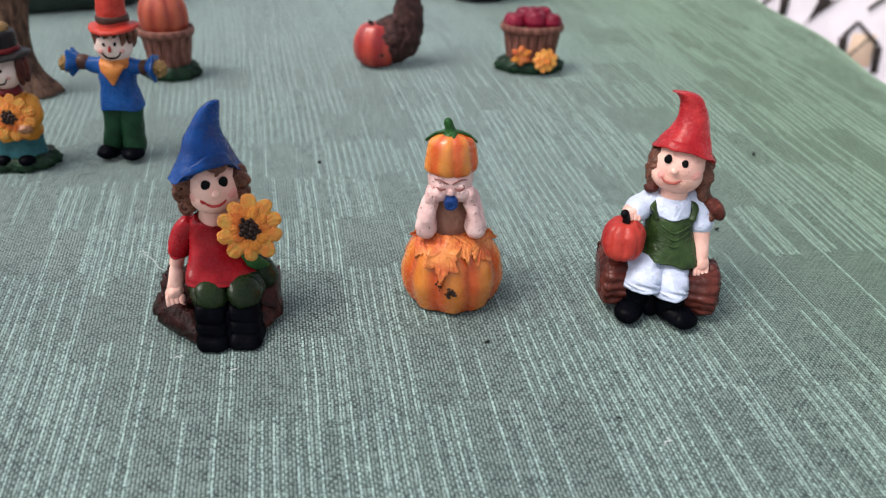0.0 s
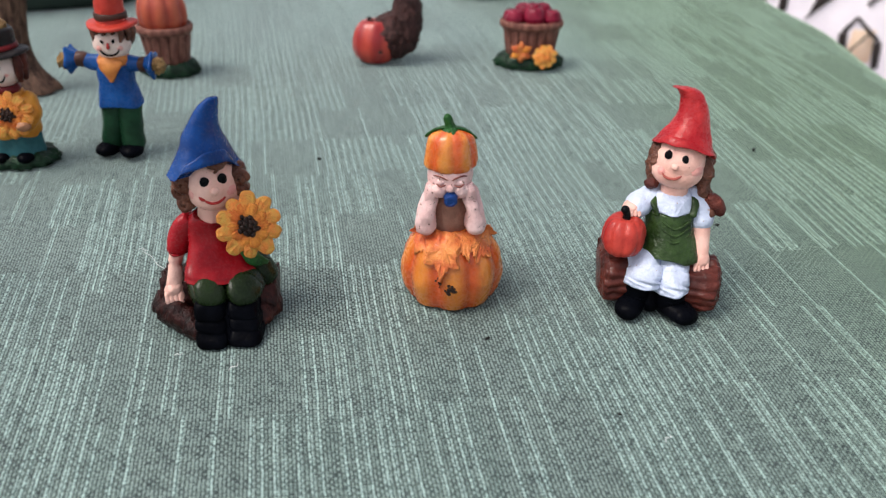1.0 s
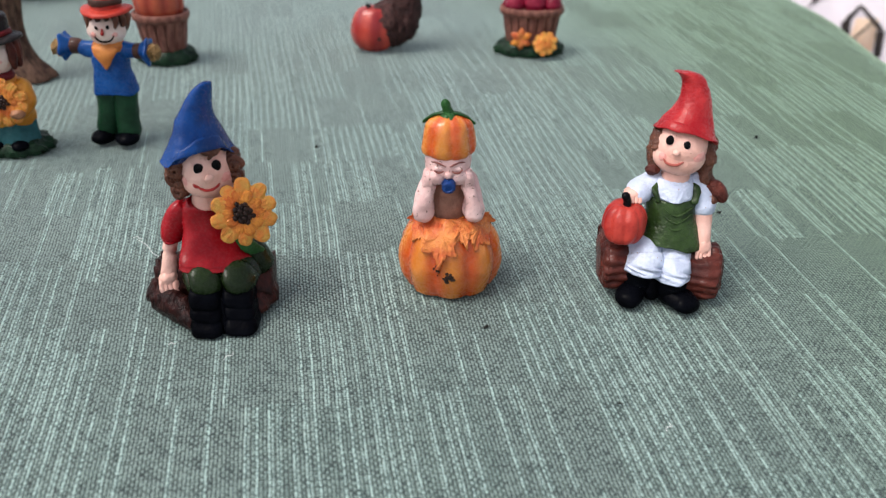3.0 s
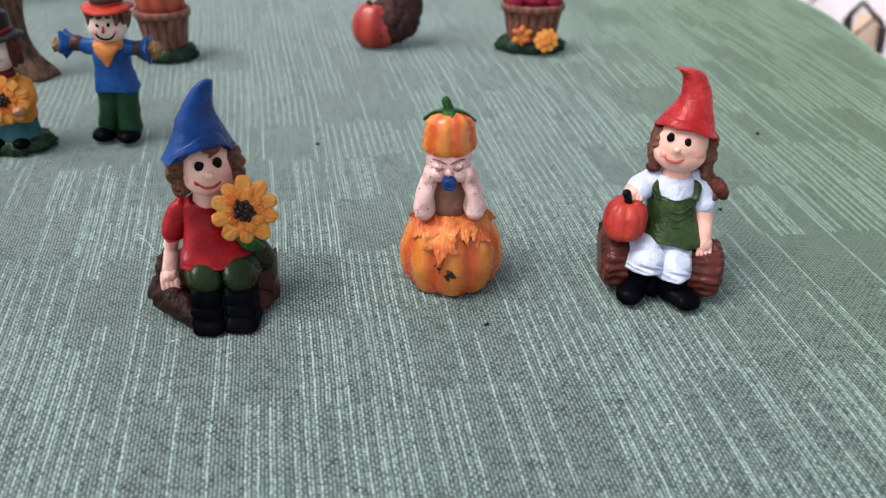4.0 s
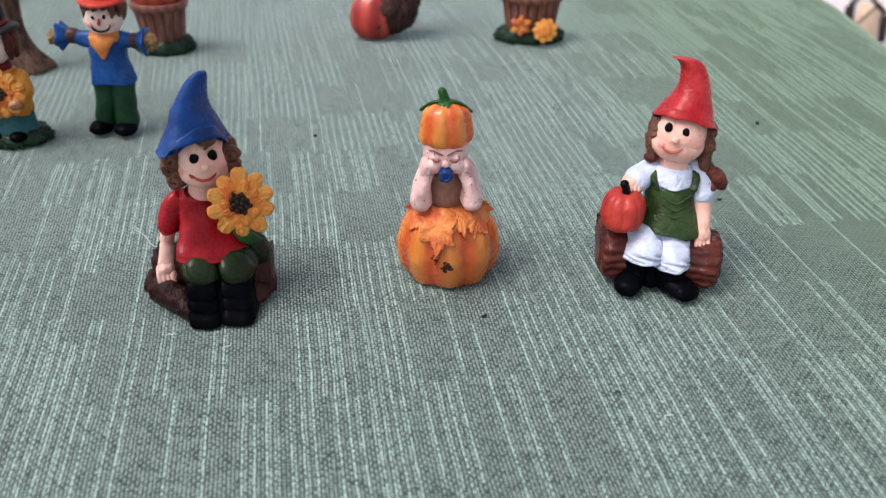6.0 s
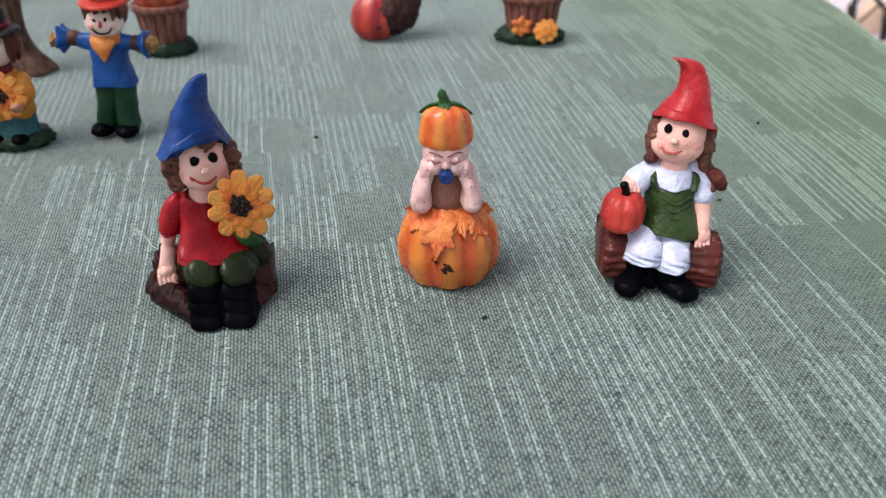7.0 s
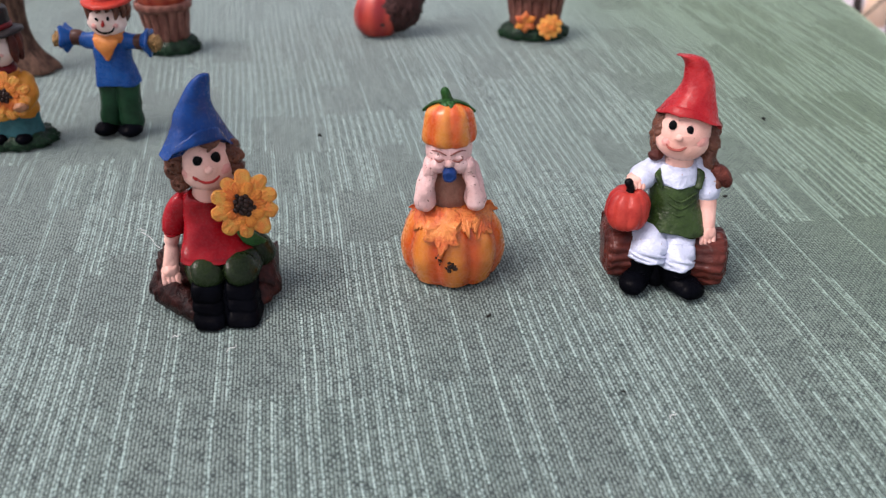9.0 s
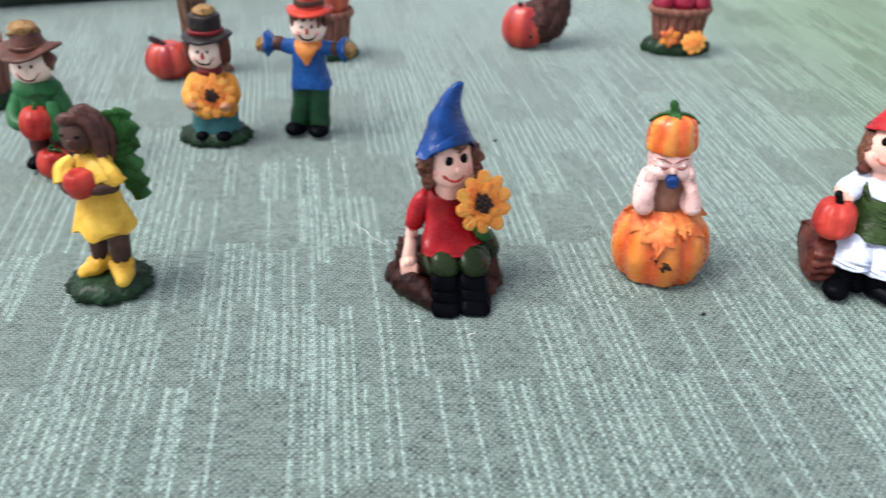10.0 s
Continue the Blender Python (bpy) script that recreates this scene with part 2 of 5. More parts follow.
DARKSKIN = paint("dark_skin_paint", (0.05, 0.024, 0.02), (0.085, 0.042, 0.034), 0.5, 0.2, 0.4)
DARKHAIR = paint("dark_hair_paint", (0.075, 0.028, 0.023), (0.12, 0.048, 0.04), 0.45, 0.25, 0.8)
YELLOW = paint("dress_yellow_paint", (0.66, 0.36, 0.035), (0.78, 0.5, 0.08), 0.42, 0.15, 0.5)
PETAL = paint("petal_yellow_paint", (0.84, 0.44, 0.09), (0.80, 0.24, 0.05), 0.34, 0.2, 0.6, scale=3.2)
PETAL2 = paint("petal_orange_paint", (0.70, 0.15, 0.03), (0.78, 0.30, 0.05), 0.42, 0.2, 0.6, scale=2.0)
SEED = paint("seed_brown_paint", (0.018, 0.008, 0.006), (0.038, 0.017, 0.012), 0.3, 0.3, 0.5, spec=0.2)
JACKET = paint("jacket_orange_paint", (0.66, 0.23, 0.025), (0.72, 0.33, 0.05), 0.42, 0.2, 0.5)
KERCHIEF = paint("kerchief_orange_paint", (0.56, 0.16, 0.035), (0.64, 0.24, 0.06), 0.42, 0.15, 0.5)
TEAL = paint("skirt_teal_paint", (0.02, 0.10, 0.115), (0.035, 0.14, 0.155), 0.45, 0.2, 0.4)
STRAW = paint("straw_paint", (0.3, 0.17, 0.06), (0.42, 0.25, 0.1), 0.6, 0.35, 1.0, scale=2.5)
HATBROWN = paint("hat_brown_paint", (0.085, 0.035, 0.025), (0.13, 0.055, 0.042), 0.5, 0.25, 0.5)
HATBLACK = paint("hat_black_paint", (0.012, 0.01, 0.011), (0.025, 0.02, 0.02), 0.45, 0.3, 0.6)
BAND = paint("band_red_paint", (0.15, 0.012, 0.015), None, 0.45, 0.2)
BANDBROWN = paint("band_brown_paint", (0.07, 0.03, 0.022), None, 0.5, 0.2)
# Tan, with the shade between the baby's arms darkened into the colour.
CHEST = paint("shaded_tan_paint", (0.26, 0.12, 0.085), (0.34, 0.17, 0.12), 0.55, 0.2, 0.5)
PUMPKIN = gourd("pumpkin_orange_paint", (0.68, 0.225, 0.035), (0.57, 0.082, 0.014), 9, 0.26, 1.2)
CAP = gourd("cap_orange_paint", (0.72, 0.27, 0.045), (0.60, 0.09, 0.015), 7, 0.26, 0.6)
REDGOURD = gourd("red_pumpkin_paint", (0.52, 0.055, 0.03), (0.30, 0.012, 0.012), 9)
RUST = gourd("rust_pumpkin_paint", (0.50, 0.10, 0.04), (0.34, 0.04, 0.02), 9, 0.5)
OAKLEAF = paint("autumn_leaf_paint", (0.72, 0.13, 0.045), (0.76, 0.27, 0.075), 0.3, 0.2, 0.7, scale=1.6)


# ---- modelling kit: shapes in millimetres, gathered into one mesh ----
class Clay:
    def __init__(self, seed=1):
        self.v, self.f, self.mi, self.mats = [], [], [], []
        self.rng = random.Random(seed)

    def slot(self, m):
        if m not in self.mats:
            self.mats.append(m)
        return self.mats.index(m)

    def sheet(self, rows, m, wrap=True, caps=True):
        """Joins rows of equal length into a skin."""
        k, s, base = len(rows[0]), self.slot(m), len(self.v)
        for r in rows:
            self.v += [tuple(q) for q in r]
        for i in range(len(rows) - 1):
            for j in range(k if wrap else k - 1):
                a, b = base + i * k + j, base + i * k + (j + 1) % k
                self.f.append((a, b, b + k, a + k))
                self.mi.append(s)
        if caps and wrap:
            for i, rev in ((0, True), (len(rows) - 1, False)):
                ring = [base + i * k + j for j in range(k)]
                self.f.append(tuple(reversed(ring)) if rev else tuple(ring))
                self.mi.append(s)

    def ball(self, c, r, m, rot=(0, 0, 0), seg=18, rough=0.0):
        r = (r, r, r) if isinstance(r, (int, float)) else r
        q = Euler([radians(d) for d in rot]).to_matrix()
        n = max(6, seg * 2 // 3)
        off = Vector([self.rng.uniform(-50, 50) for _ in range(3)])
        rows = []
        for i in range(n + 1):
            t = math.pi * (0.02 + 0.96 * i / n)
            ring = []
            for j in range(seg):
                p = 2 * math.pi * j / seg
                d = Vector((math.sin(t) * math.cos(p), math.sin(t) * math.sin(p), -math.cos(t)))
                k = 1 + (rough * noise.noise(d * 2.2 + off) if rough else 0)
                ring.append(Vector(c) + q @ Vector((d.x * r[0] * k, d.y * r[1] * k, d.z * r[2] * k)))
            rows.append(ring)
        self.sheet(rows, m)

    def loft(self, rings, m, seg=28, sub=3, fn=None, caps=True):
        """Stacked level rings (x, y, z, rx, ry), smoothed. fn(angle, height 0..1) gives (radius factor, lift)."""
        rows, R = [], spline(rings, sub)
        for i, (x, y, z, rx, ry) in enumerate(R):
            ring = []
            for j in range(seg):
                p = 2 * math.pi * j / seg
                k, lift = fn(p, i / (len(R) - 1)) if fn else (1, 0)
                ring.append((x + rx * k * math.cos(p), y + ry * k * math.sin(p), z + lift))
            rows.append(ring)
        self.sheet(rows, m, caps=caps)

    def tube(self, pts, radii, m, seg=14, sub=4, up=(0.13, 0.21, 0.97), rough=0.0, fn=None, flat=False):
        """A limb along pts. A radius may be (side, thickness)."""
        rad = [(r, r) if isinstance(r, (int, float)) else r for r in radii]
        P = spline([(*p, *r) for p, r in zip(pts, rad)], sub)
        ends = []
        for i0, i1 in ((0, 1), (-1, -2)):
            p, q = Vector(P[i0][:3]), Vector(P[i1][:3])
            d = (p - q).normalized()
            a, b = P[i0][3:]
            h = min(a, b)
            if flat:
                ends.append([(*(p + d * 0.35), a * 0.95, b * 0.95), (*(p + d * 0.42), a * 0.6, b * 0.6)])
                continue
            ends.append([(*(p + d * h * 0.55), a * 0.8, b * 0.8), (*(p + d * h * 0.9), a * 0.4, b * 0.4)])
        P = ends[0][::-1] + P + ends[1]
        off = Vector([self.rng.uniform(-50, 50) for _ in range(3)])
        rows = []
        for i, q in enumerate(P):
            p = Vector(q[:3])
            d = (Vector(P[min(i + 1, len(P) - 1)][:3]) - Vector(P[max(i - 1, 0)][:3])).normalized()
            s = d.cross(Vector(up))
            s = s.normalized() if s.length > 1e-4 else Vector((1, 0, 0))
            w = s.cross(d)
            ring = []
            for j in range(seg):
                g = 2 * math.pi * j / seg
                k = fn(g, i / (len(P) - 1)) if fn else 1.0
                e = s * (math.cos(g) * q[3] * k) + w * (math.sin(g) * q[4] * k)
                if rough:
                    e *= 1 + rough * noise.noise((p + e) * 0.35 + off)
                ring.append(p + e)
            rows.append(ring)
        self.sheet(rows, m)

    def gourd(self, c, profile, m, lobes, depth, squash=1.0, seg=72, tilt=(0, 0, 0), phase=0.0):
        q = Euler([radians(d) for d in tilt]).to_matrix()
        rows = []
        for r, z in spline(profile, 4):
            ring = []
            for j in range(seg):
                p = 2 * math.pi * j / seg
                k = 1 - depth * (1 - abs(math.cos((lobes * p + phase) / 2)) ** 0.7) * min(1, r / 3)
                ring.append(Vector(c) + q @ Vector((r * k * math.cos(p), r * k * math.sin(p) * squash, z)))
            rows.append(ring)
        self.sheet(rows, m)

    def bloom(self, c, face, R, count, ma, mb, seed_m, core, thick=0.9, curl=0.18):
        """A flower head that faces along `face`."""
        q = Vector(face).to_track_quat("Z", "Y").to_matrix()
        for layer, (size, half) in enumerate(((1.0, 0.0), (0.66, 0.5))):
            n = count
            lift = [self.rng.uniform(-0.05, 0.07) * R for _ in range(n)]
            length = [self.rng.uniform(0.9, 1.06) for _ in range(n)]
            def at(s, g, back=0.0):
                k = (g / (2 * math.pi) * n + half) % n
                i, f = int(k), k - int(k) - 0.5
                round_ = max(0.0, 1 - (abs(f) * 2) ** 2.6)
                r = R * size * length[i] * s * (1 - (0.33 * (1 - round_ ** 0.6)) * s ** 2)
                z = 0.4 * layer + R * curl * math.sin(2.4 * s) + lift[i] * s ** 2 - 0.28 * thick * (abs(f) * 2) ** 3 * s + 0.17 * thick * math.cos(6 * math.pi * f) * s - back
                return Vector(c) + q @ Vector((r * math.cos(g), r * math.sin(g), z))
            K = n * 10
            gs = [2 * math.pi * (m_ + 0.5) / K for m_ in range(K)]
            inner = [[at(s, g) for g in gs] for s in (0.1, 0.3, 0.45, 0.58)]
            outer = [[at(s, g) for g in gs] for s in (0.58, 0.7, 0.82, 0.92, 0.98)] + [[at(1.0, g, 0.3 * thick) for g in gs], [at(0.97, g, 0.8 * thick) for g in gs], [at(0.6, g, 0.9 * thick) for g in gs]]
            self.sheet(inner, mb, caps=False)
            self.sheet(outer, ma if layer == 0 else mb)
        self.ball(Vector(c) + q @ Vector((0, 0, R * curl * 0.75)), (core, core, core * 0.5), seed_m, rot=[math.degrees(t_) for t_ in q.to_euler()], seg=14)
        for i in range(15):
            g, rr = i * 2.39996, core * 0.95 * math.sqrt((i + 0.5) / 15)
            p = q @ Vector((rr * math.cos(g), rr * math.sin(g), R * curl * 0.75 + core * 0.46 * math.sqrt(max(0, 1 - (rr / core) ** 2)) + 0.1))
            self.ball(Vector(c) + p, core * 0.25, seed_m, seg=10)

    def smile(self, pts, r, m):
        self.tube(pts, [r * 0.6] + [r] * (len(pts) - 2) + [r * 0.6], m, 8, 4)

    def rumple(self, big, small):
        """Hand-made unevenness of the cast."""
        out = []
        for v in self.v:
            p = Vector(v)
            d = noise.noise_vector(p * 0.22) * big + noise.noise_vector(p * 0.75) * small
            out.append((v[0] + d.x, v[1] + d.y, v[2] + d.z * min(1.0, max(0.0, v[2]) / 4)))
        self.v = out
        return self

    def recede_along_view(self, cam_pt, back):
        """Moves the cast's points back along rays from the camera's place, keeping its view; back(x, z) is how far, in
        mm.
        """
        f, out = Vector(cam_pt), []
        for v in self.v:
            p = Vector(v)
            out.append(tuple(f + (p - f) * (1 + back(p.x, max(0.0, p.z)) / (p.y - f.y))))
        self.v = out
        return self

    def made(self, name, parent=None):
        me = bpy.data.meshes.new(name)
        me.from_pydata([(x * 0.001, y * 0.001, z * 0.001) for x, y, z in self.v], [], self.f)
        me.polygons.foreach_set("material_index", self.mi)
        me.polygons.foreach_set("use_smooth", [True] * len(self.f))
        for m in self.mats:
            me.materials.append(m)
        me.update()
        ob = new(name, me)
        ob.parent = parent
        return ob


def spline(pts, sub):
    """Catmull-Rom through tuples."""
    P = [np.array(p, float) for p in pts]
    out = []
    for i in range(len(P) - 1):
        a, b, c, d = P[max(i - 1, 0)], P[i], P[i + 1], P[min(i + 2, len(P) - 1)]
        for k in range(sub):
            t = k / sub
            out.append(tuple(0.5 * (2 * b + (c - a) * t + (2 * a - 5 * b + 4 * c - d) * t * t + (3 * b - a - 3 * c + d) * t ** 3)))
    out.append(tuple(P[-1]))
    return out


def thing(name, x, y, label, category, group="", rz=0.0, z=0.0):
    ob = new(name)
    ob.empty_display_size = 0.01
    ob.matrix_basis = pose(x, y, z, 0, 0, rz)
    return tagged(ob, label, category, group)


def stand(ob, x, y, label, category="figurine", group="resin garden figurines", rz=0.0):
    ob.matrix_basis = pose(x, y, 0, 0, 0, rz)
    return tagged(ob, label, category, group)


# ---- table, cloth and ground ----
def edge_x(y):
    return 0.223 - 0.05 * (y - 0.43) + 0.003 * math.sin(38 * y + 1.0)


def skirt_profile():
    """Stations beyond an edge: (outset, drop) in metres, rolling over and hanging."""
    roll = [(0.022 * math.sin(math.pi / 2 * i / 10), 0.022 * (1 - math.cos(math.pi / 2 * i / 10))) for i in range(1, 11)]
    return roll + [(0.022 + 0.0006 * i, 0.022 + 0.015 * i) for i in range(1, 22)]


def tablecloth():
    """Linen laid over the table, rolling over its edges and hanging down."""
    sk = skirt_profile()
    ys = [(-0.12 - o, d) for o, d in reversed(sk)] + [(-0.12 + 0.8 * i / 116, 0.0) for i in range(117)] + [(0.68 + o, d) for o, d in sk]
    rows = []
    for y, dy in ys:
        e = edge_x(min(max(y, -0.12), 0.68))
        xs = [(-1.55 - o, d) for o, d in reversed(sk)] + [(-1.55 + (e + 1.55) * (i / 200) ** 0.8, 0.0) for i in range(201)] + [(e + o, d) for o, d in sk]
        row = []
        for x, dx in xs:
            drop = max(dx, dy)
            fold = 0.012 * (noise.noise(Vector((x * 9, y * 9, 3.0))) + 0.5 * noise.noise(Vector((x * 23, y * 23, 7.0)))) * min(1.0, drop / 0.15)
            h = 0.5 * noise.noise(Vector((x * 14, y * 14, 0))) - 0.6
            row.append(((x + (fold if dx > 0 else 0)) * 1000, (y - (fold if dy > 0 else 0)) * 1000, h - drop * 1000))
        rows.append(row)
    c = Clay()
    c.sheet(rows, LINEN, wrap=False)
    ob = c.made("tablecloth")
    return tagged(ob, "sage green woven linen tablecloth with pale slub stripes", "tablecloth")


def box(c, lo, hi, m, bevel=3.0):
    (x0, y0, z0), (x1, y1, z1) = lo, hi
    b = bevel
    rows = []
    for z, k in ((z0, b), (z0 + b, 0), (z1 - b, 0), (z1, b)):
        rows.append([(x0 + k, y0, z), (x1 - k, y0, z), (x1, y0 + k, z), (x1, y1 - k, z), (x1 - k, y1, z), (x0 + k, y1, z), (x0, y1 - k, z), (x0, y0 + k, z)])
    c.sheet(rows, m)


TABLEWOOD = bark("table_board_wood", (0.2, 0.13, 0.08), (0.32, 0.22, 0.14), 0.6, 0.2, 0.3)
cloth = tablecloth()
table = thing("table", 0, 0, "plain board table hidden under the green cloth", "table")
c = Clay()
box(c, (-1550, -122, -32), (205, 682, -3.5), TABLEWOOD)
c.made("tabletop", table)
for lx, ly in ((-1500, -80), (160, -80), (-1500, 640), (160, 640)):
    c = Clay()
    box(c, (lx - 22, ly - 22, -750), (lx + 22, ly + 22, -32), TABLEWOOD)
    c.made("leg", table)


def paving():
    n = Nodes("pale_concrete")
    p = n.coords()
    col = n.mix(n.ramp(n.noise(p, 3, 4), 0.3, 0.7), (0.62, 0.60, 0.60), (0.74, 0.72, 0.73))
    col = n.mix(n.ramp(n.noise(p, 90, 3), 0.4, 0.8, 0, 0.3), col, (0.5, 0.48, 0.46))
    n.bump(n.noise(p, 120, 4), 0.3, 0.004)
    return n.set(Base_Color=col, Roughness=0.85)


c = Clay()
c.sheet([[(x, y, -752) for x in (-60000, -4000, 0, 4000, 60000)] for y in (-60000, -4000, 0, 4000, 60000)], paving(), wrap=False)
tagged(c.made("ground"), "pale sunlit concrete ground around the table", "ground", kind="structure")


def part(c, name, parent, label=""):
    ob = c.made(name, parent)
    if label:
        ob["label"] = label
    return ob


def printed_cloth_table():
    """The next stall's table under a white cloth with a repeating black and peach angular print."""
    def weave(name, a, b):
        n = Nodes(name)
        p = n.coords()
        n.bump(n.noise(p, 900, 2), 0.3, 0.001)
        return n.set(Base_Color=n.mix(n.ramp(n.noise(p, 30, 3), 0.3, 0.7), a, b), Roughness=0.85)
    white = weave("print_white", (0.74, 0.68, 0.73), (0.82, 0.76, 0.8))
    dark = weave("print_dark", (0.016, 0.011, 0.01), (0.03, 0.02, 0.017))
    peach = weave("print_peach", (0.74, 0.52, 0.36), (0.8, 0.6, 0.44))
    t = thing("stall_table", 1.15, 1.60, "table under white cloth printed with black angular motifs", "table", z=-0.752)
    c = Clay(101)
    box(c, (-790, -348, 0), (790, 348, 760), white, 12.0)
    cloth_ = part(c, "printed_cloth", t)
    def stroke(x0, z0, x1, z1, w0, w1, name, m, y):
        c = Clay(102)
        a, b = Vector((x0, y, z0)), Vector((x1, y, z1))
        s = Vector((-(b - a).z, 0, (b - a).x)).normalized()
        c.sheet([[a + s * w0 + Vector((0, d, 0)), b + s * w1 + Vector((0, d, 0)), b - s * w1 + Vector((0, d, 0)), a - s * w0 + Vector((0, d, 0))] for d in (0, -0.6)], m)
        part(c, name, cloth_)
    # one repeat of the print: a gabled diamond beside a split bar and two slashes
    for ix in range(-1, 6):
        for iz in range(-3, 2):
            x, z = -551 + 160 * ix + (80 if iz % 2 else 0), 577 + 118 * iz
            if not (-640 < x < 640 and 90 < z < 730):
                continue
            stroke(x + 13, z - 66, x + 15, z - 18, 20, 17, "peach_field", peach, -348.4)
            for q in ((0, 0, -16, -22, 2.2, 4), (-16, -22, -11, -56, 6.5, 6.5), (0, 0, 38, -34, 2.2, 3.2), (-1, -50, 23, -23, 1.4, 1.4), (38, -36, 42, -76, 6.5, 5.5), (-52, 34, -72, 0, 11, 1), (-34, 34, -78, -4, 1.2, 0.8), (-112, 34, -112, 8, 6.5, 6.0), (-128, 36, -150, 18, 3, 3)):
                stroke(x + q[0], z + q[1], x + q[2], z + q[3], q[4], q[5], "dark_stroke", dark, -349.2)


printed_cloth_table()


# ---- figurines in the front row ----
def squarish(p, n):
    """Radius factor that turns a round section towards a square one."""
    return (abs(math.cos(p)) ** n + abs(math.sin(p)) ** n) ** (-1 / n)


def gnome_boy():
    c = Clay(3)
    # log and roots
    grain = lambda a, t: 1 + 0.05 * math.sin(11 * a + 5 * t) + 0.04 * math.sin(19 * a - 9 * t)
    c.tube([(-15.2, 1.6, 6.4), (-6, 1, 7.2), (4, 2, 7.2)], [6.4, 7.2, 7.0], LOG, 40, 7, rough=0.25, fn=grain, flat=True)
    c.tube([(3, 2, 7.2), (8, 2.4, 7.2), (13.6, 3, 7.0)], [6.9, 6.9, 6.6], LOGDARK, 40, 6, rough=0.15, fn=grain, flat=True)
    c.tube([(-14.6, -1.5, 4.8), (-10, -6.5, 4.0), (-4.6, -12, 2.6)], [4.6, 4.4, 2.7], LOG, 26, 7, rough=0.4, fn=grain)
    c.tube([(-13.5, -3.5, 2.0), (-9, -8.5, 1.6), (-4.5, -12.8, 1.3)], [2.0, 1.9, 1.3], LOG, 14, 5, rough=0.4)
    c.tube([(11.4, 0, 4.2), (9.8, -5, 3.4)], [4.0, 3.2], LOGDARK, 18, 4, rough=0.3)
    # legs and ribbed boots
    for hx, kx, kz, bx, by in ((-3.4, -0.2, 13.9, -0.5, -12.0), (6.4, 8.2, 14.9, 7.6, -10.6)):
        c.tube([(hx, 3, 13.4), (kx - 0.3, -4, kz), (kx, -8.4, kz - 0.2)], [5.0, 4.7, 4.5], MOSS, 20)
        c.ball((kx, -10.1, kz - 0.1), (4.6, 4.4, 4.5), MOSS, seg=24)
        c.loft([(bx, by, 0, 3.9, 4.4), (bx, by, 0.7, 4.3, 4.8), (bx, by + 0.1, 2.4, 4.3, 4.7), (bx, by + 0.5, 4.0, 3.9, 4.1), (bx, by + 0.6, 4.9, 4.15, 4.3), (bx, by + 0.7, 6.6, 4.05, 4.2), (bx, by + 0.8, 7.4, 3.75, 3.9), (bx, by + 0.9, 8.2, 4.05, 4.2), (bx, by + 1.1, 10.4, 3.95, 4.0), (bx, by + 1.4, 11.8, 3.6, 3.6)],
               BLACK, 36, 4, lambda p, t: (squarish(p, 3.6), 0))
    c.loft([(3.5, -10.6, 0, 3.6, 3.4), (3.5, -10.4, 6, 2.6, 2.8), (3.5, -10, 9.6, 2.2, 2.4)], BLACK, 20, 2)
    c.tube([(-5.6, 0, 12.6), (-5.8, -4, 11.4), (-4.6, -7.5, 9.6)], [2.6, 2.6, 1.8], MOSS, 14)
    c.tube([(10.5, 0, 12), (12.6, -2.0, 15.0), (12.0, -4.5, 19.5), (9.4, -6.8, 23.5)], [3.2, 2.9, 2.5, 1.6], MOSS, 18)
    # shirt
    def hem(p, t):
        return 1 + 0.05 * math.sin(5 * p + 1) * (1 - t) ** 2, 1.5 * math.cos(p - 0.3) * (1 - t) ** 2
    def cut(p, t):
        k, lift = hem(p, t)
        return k * (1 + 0.03 * math.sin(3 * p + 2.0) * (1 - t)), lift - 1.7 * max(0.0, -math.sin(p - 0.2)) ** 2 * t ** 5
    c.loft([(1.9, -3.2, 17.3, 10.1, 9.3), (1.9, -3.0, 18.0, 9.9, 9.1), (1.7, -3.0, 18.8, 9.7, 8.8), (1.1, -1.7, 21.4, 8.5, 7.6), (0.2, -0.4, 24.4, 7.6, 6.5), (-0.3, 0, 27, 7.3, 5.7), (-0.2, 0.1, 29.4, 6.9, 5.3), (0.3, -0.3, 31.0, 5.7, 5.3), (0.5, -0.4, 31.5, 5.1, 4.9), (0.6, -0.4, 31.2, 3.6, 3.6)], RED, 40, 4, cut)
    c.tube([(-5.4, 0.3, 28.6), (-8.4, -0.1, 26.0), (-10.0, -0.7, 22.6), (-10.5, -0.9, 20.6)], [3.3, 3.2, 3.0, 2.75], RED, 24, flat=True)
    c.smile([(-13.1, -0.9, 20.5), (-10.5, -3.6, 20.0), (-7.9, -1.2, 20.0)], 0.45, RED)
    c.tube([(5.8, 0, 28), (8.8, -2, 26), (9.6, -4, 24.6)], [3.6, 3.3, 2.9], RED, 18)
    # arms
    c.tube([(-10.4, -0.9, 21.5), (-11.4, -2, 16), (-11.8, -3.6, 11.5)], [1.9, 1.85, 2.1], SKIN, 16)
    c.ball((-11.7, -4.2, 9.9), (2.5, 2.4, 2.9), SKIN, rough=0.2, seg=22)
    for k in range(4):
        c.tube([(-13.3 + k * 1.15, -5.4, 9.6), (-13.0 + k * 1.15, -6.4, 7.8), (-12.8 + k * 1.15, -6.2, 6.2)], [0.95, 0.85, 0.65], SKIN, 10, 3)
    # neck and head
    c.tube([(0.6, -0.5, 29.5), (1, -0.8, 34)], [4.5, 4.2], SKIN, 20)
    c.ball((1.3, -1.0, 40.3), (6.5, 6.9, 7.7), SKIN, rot=(0, 0, 15), seg=30)
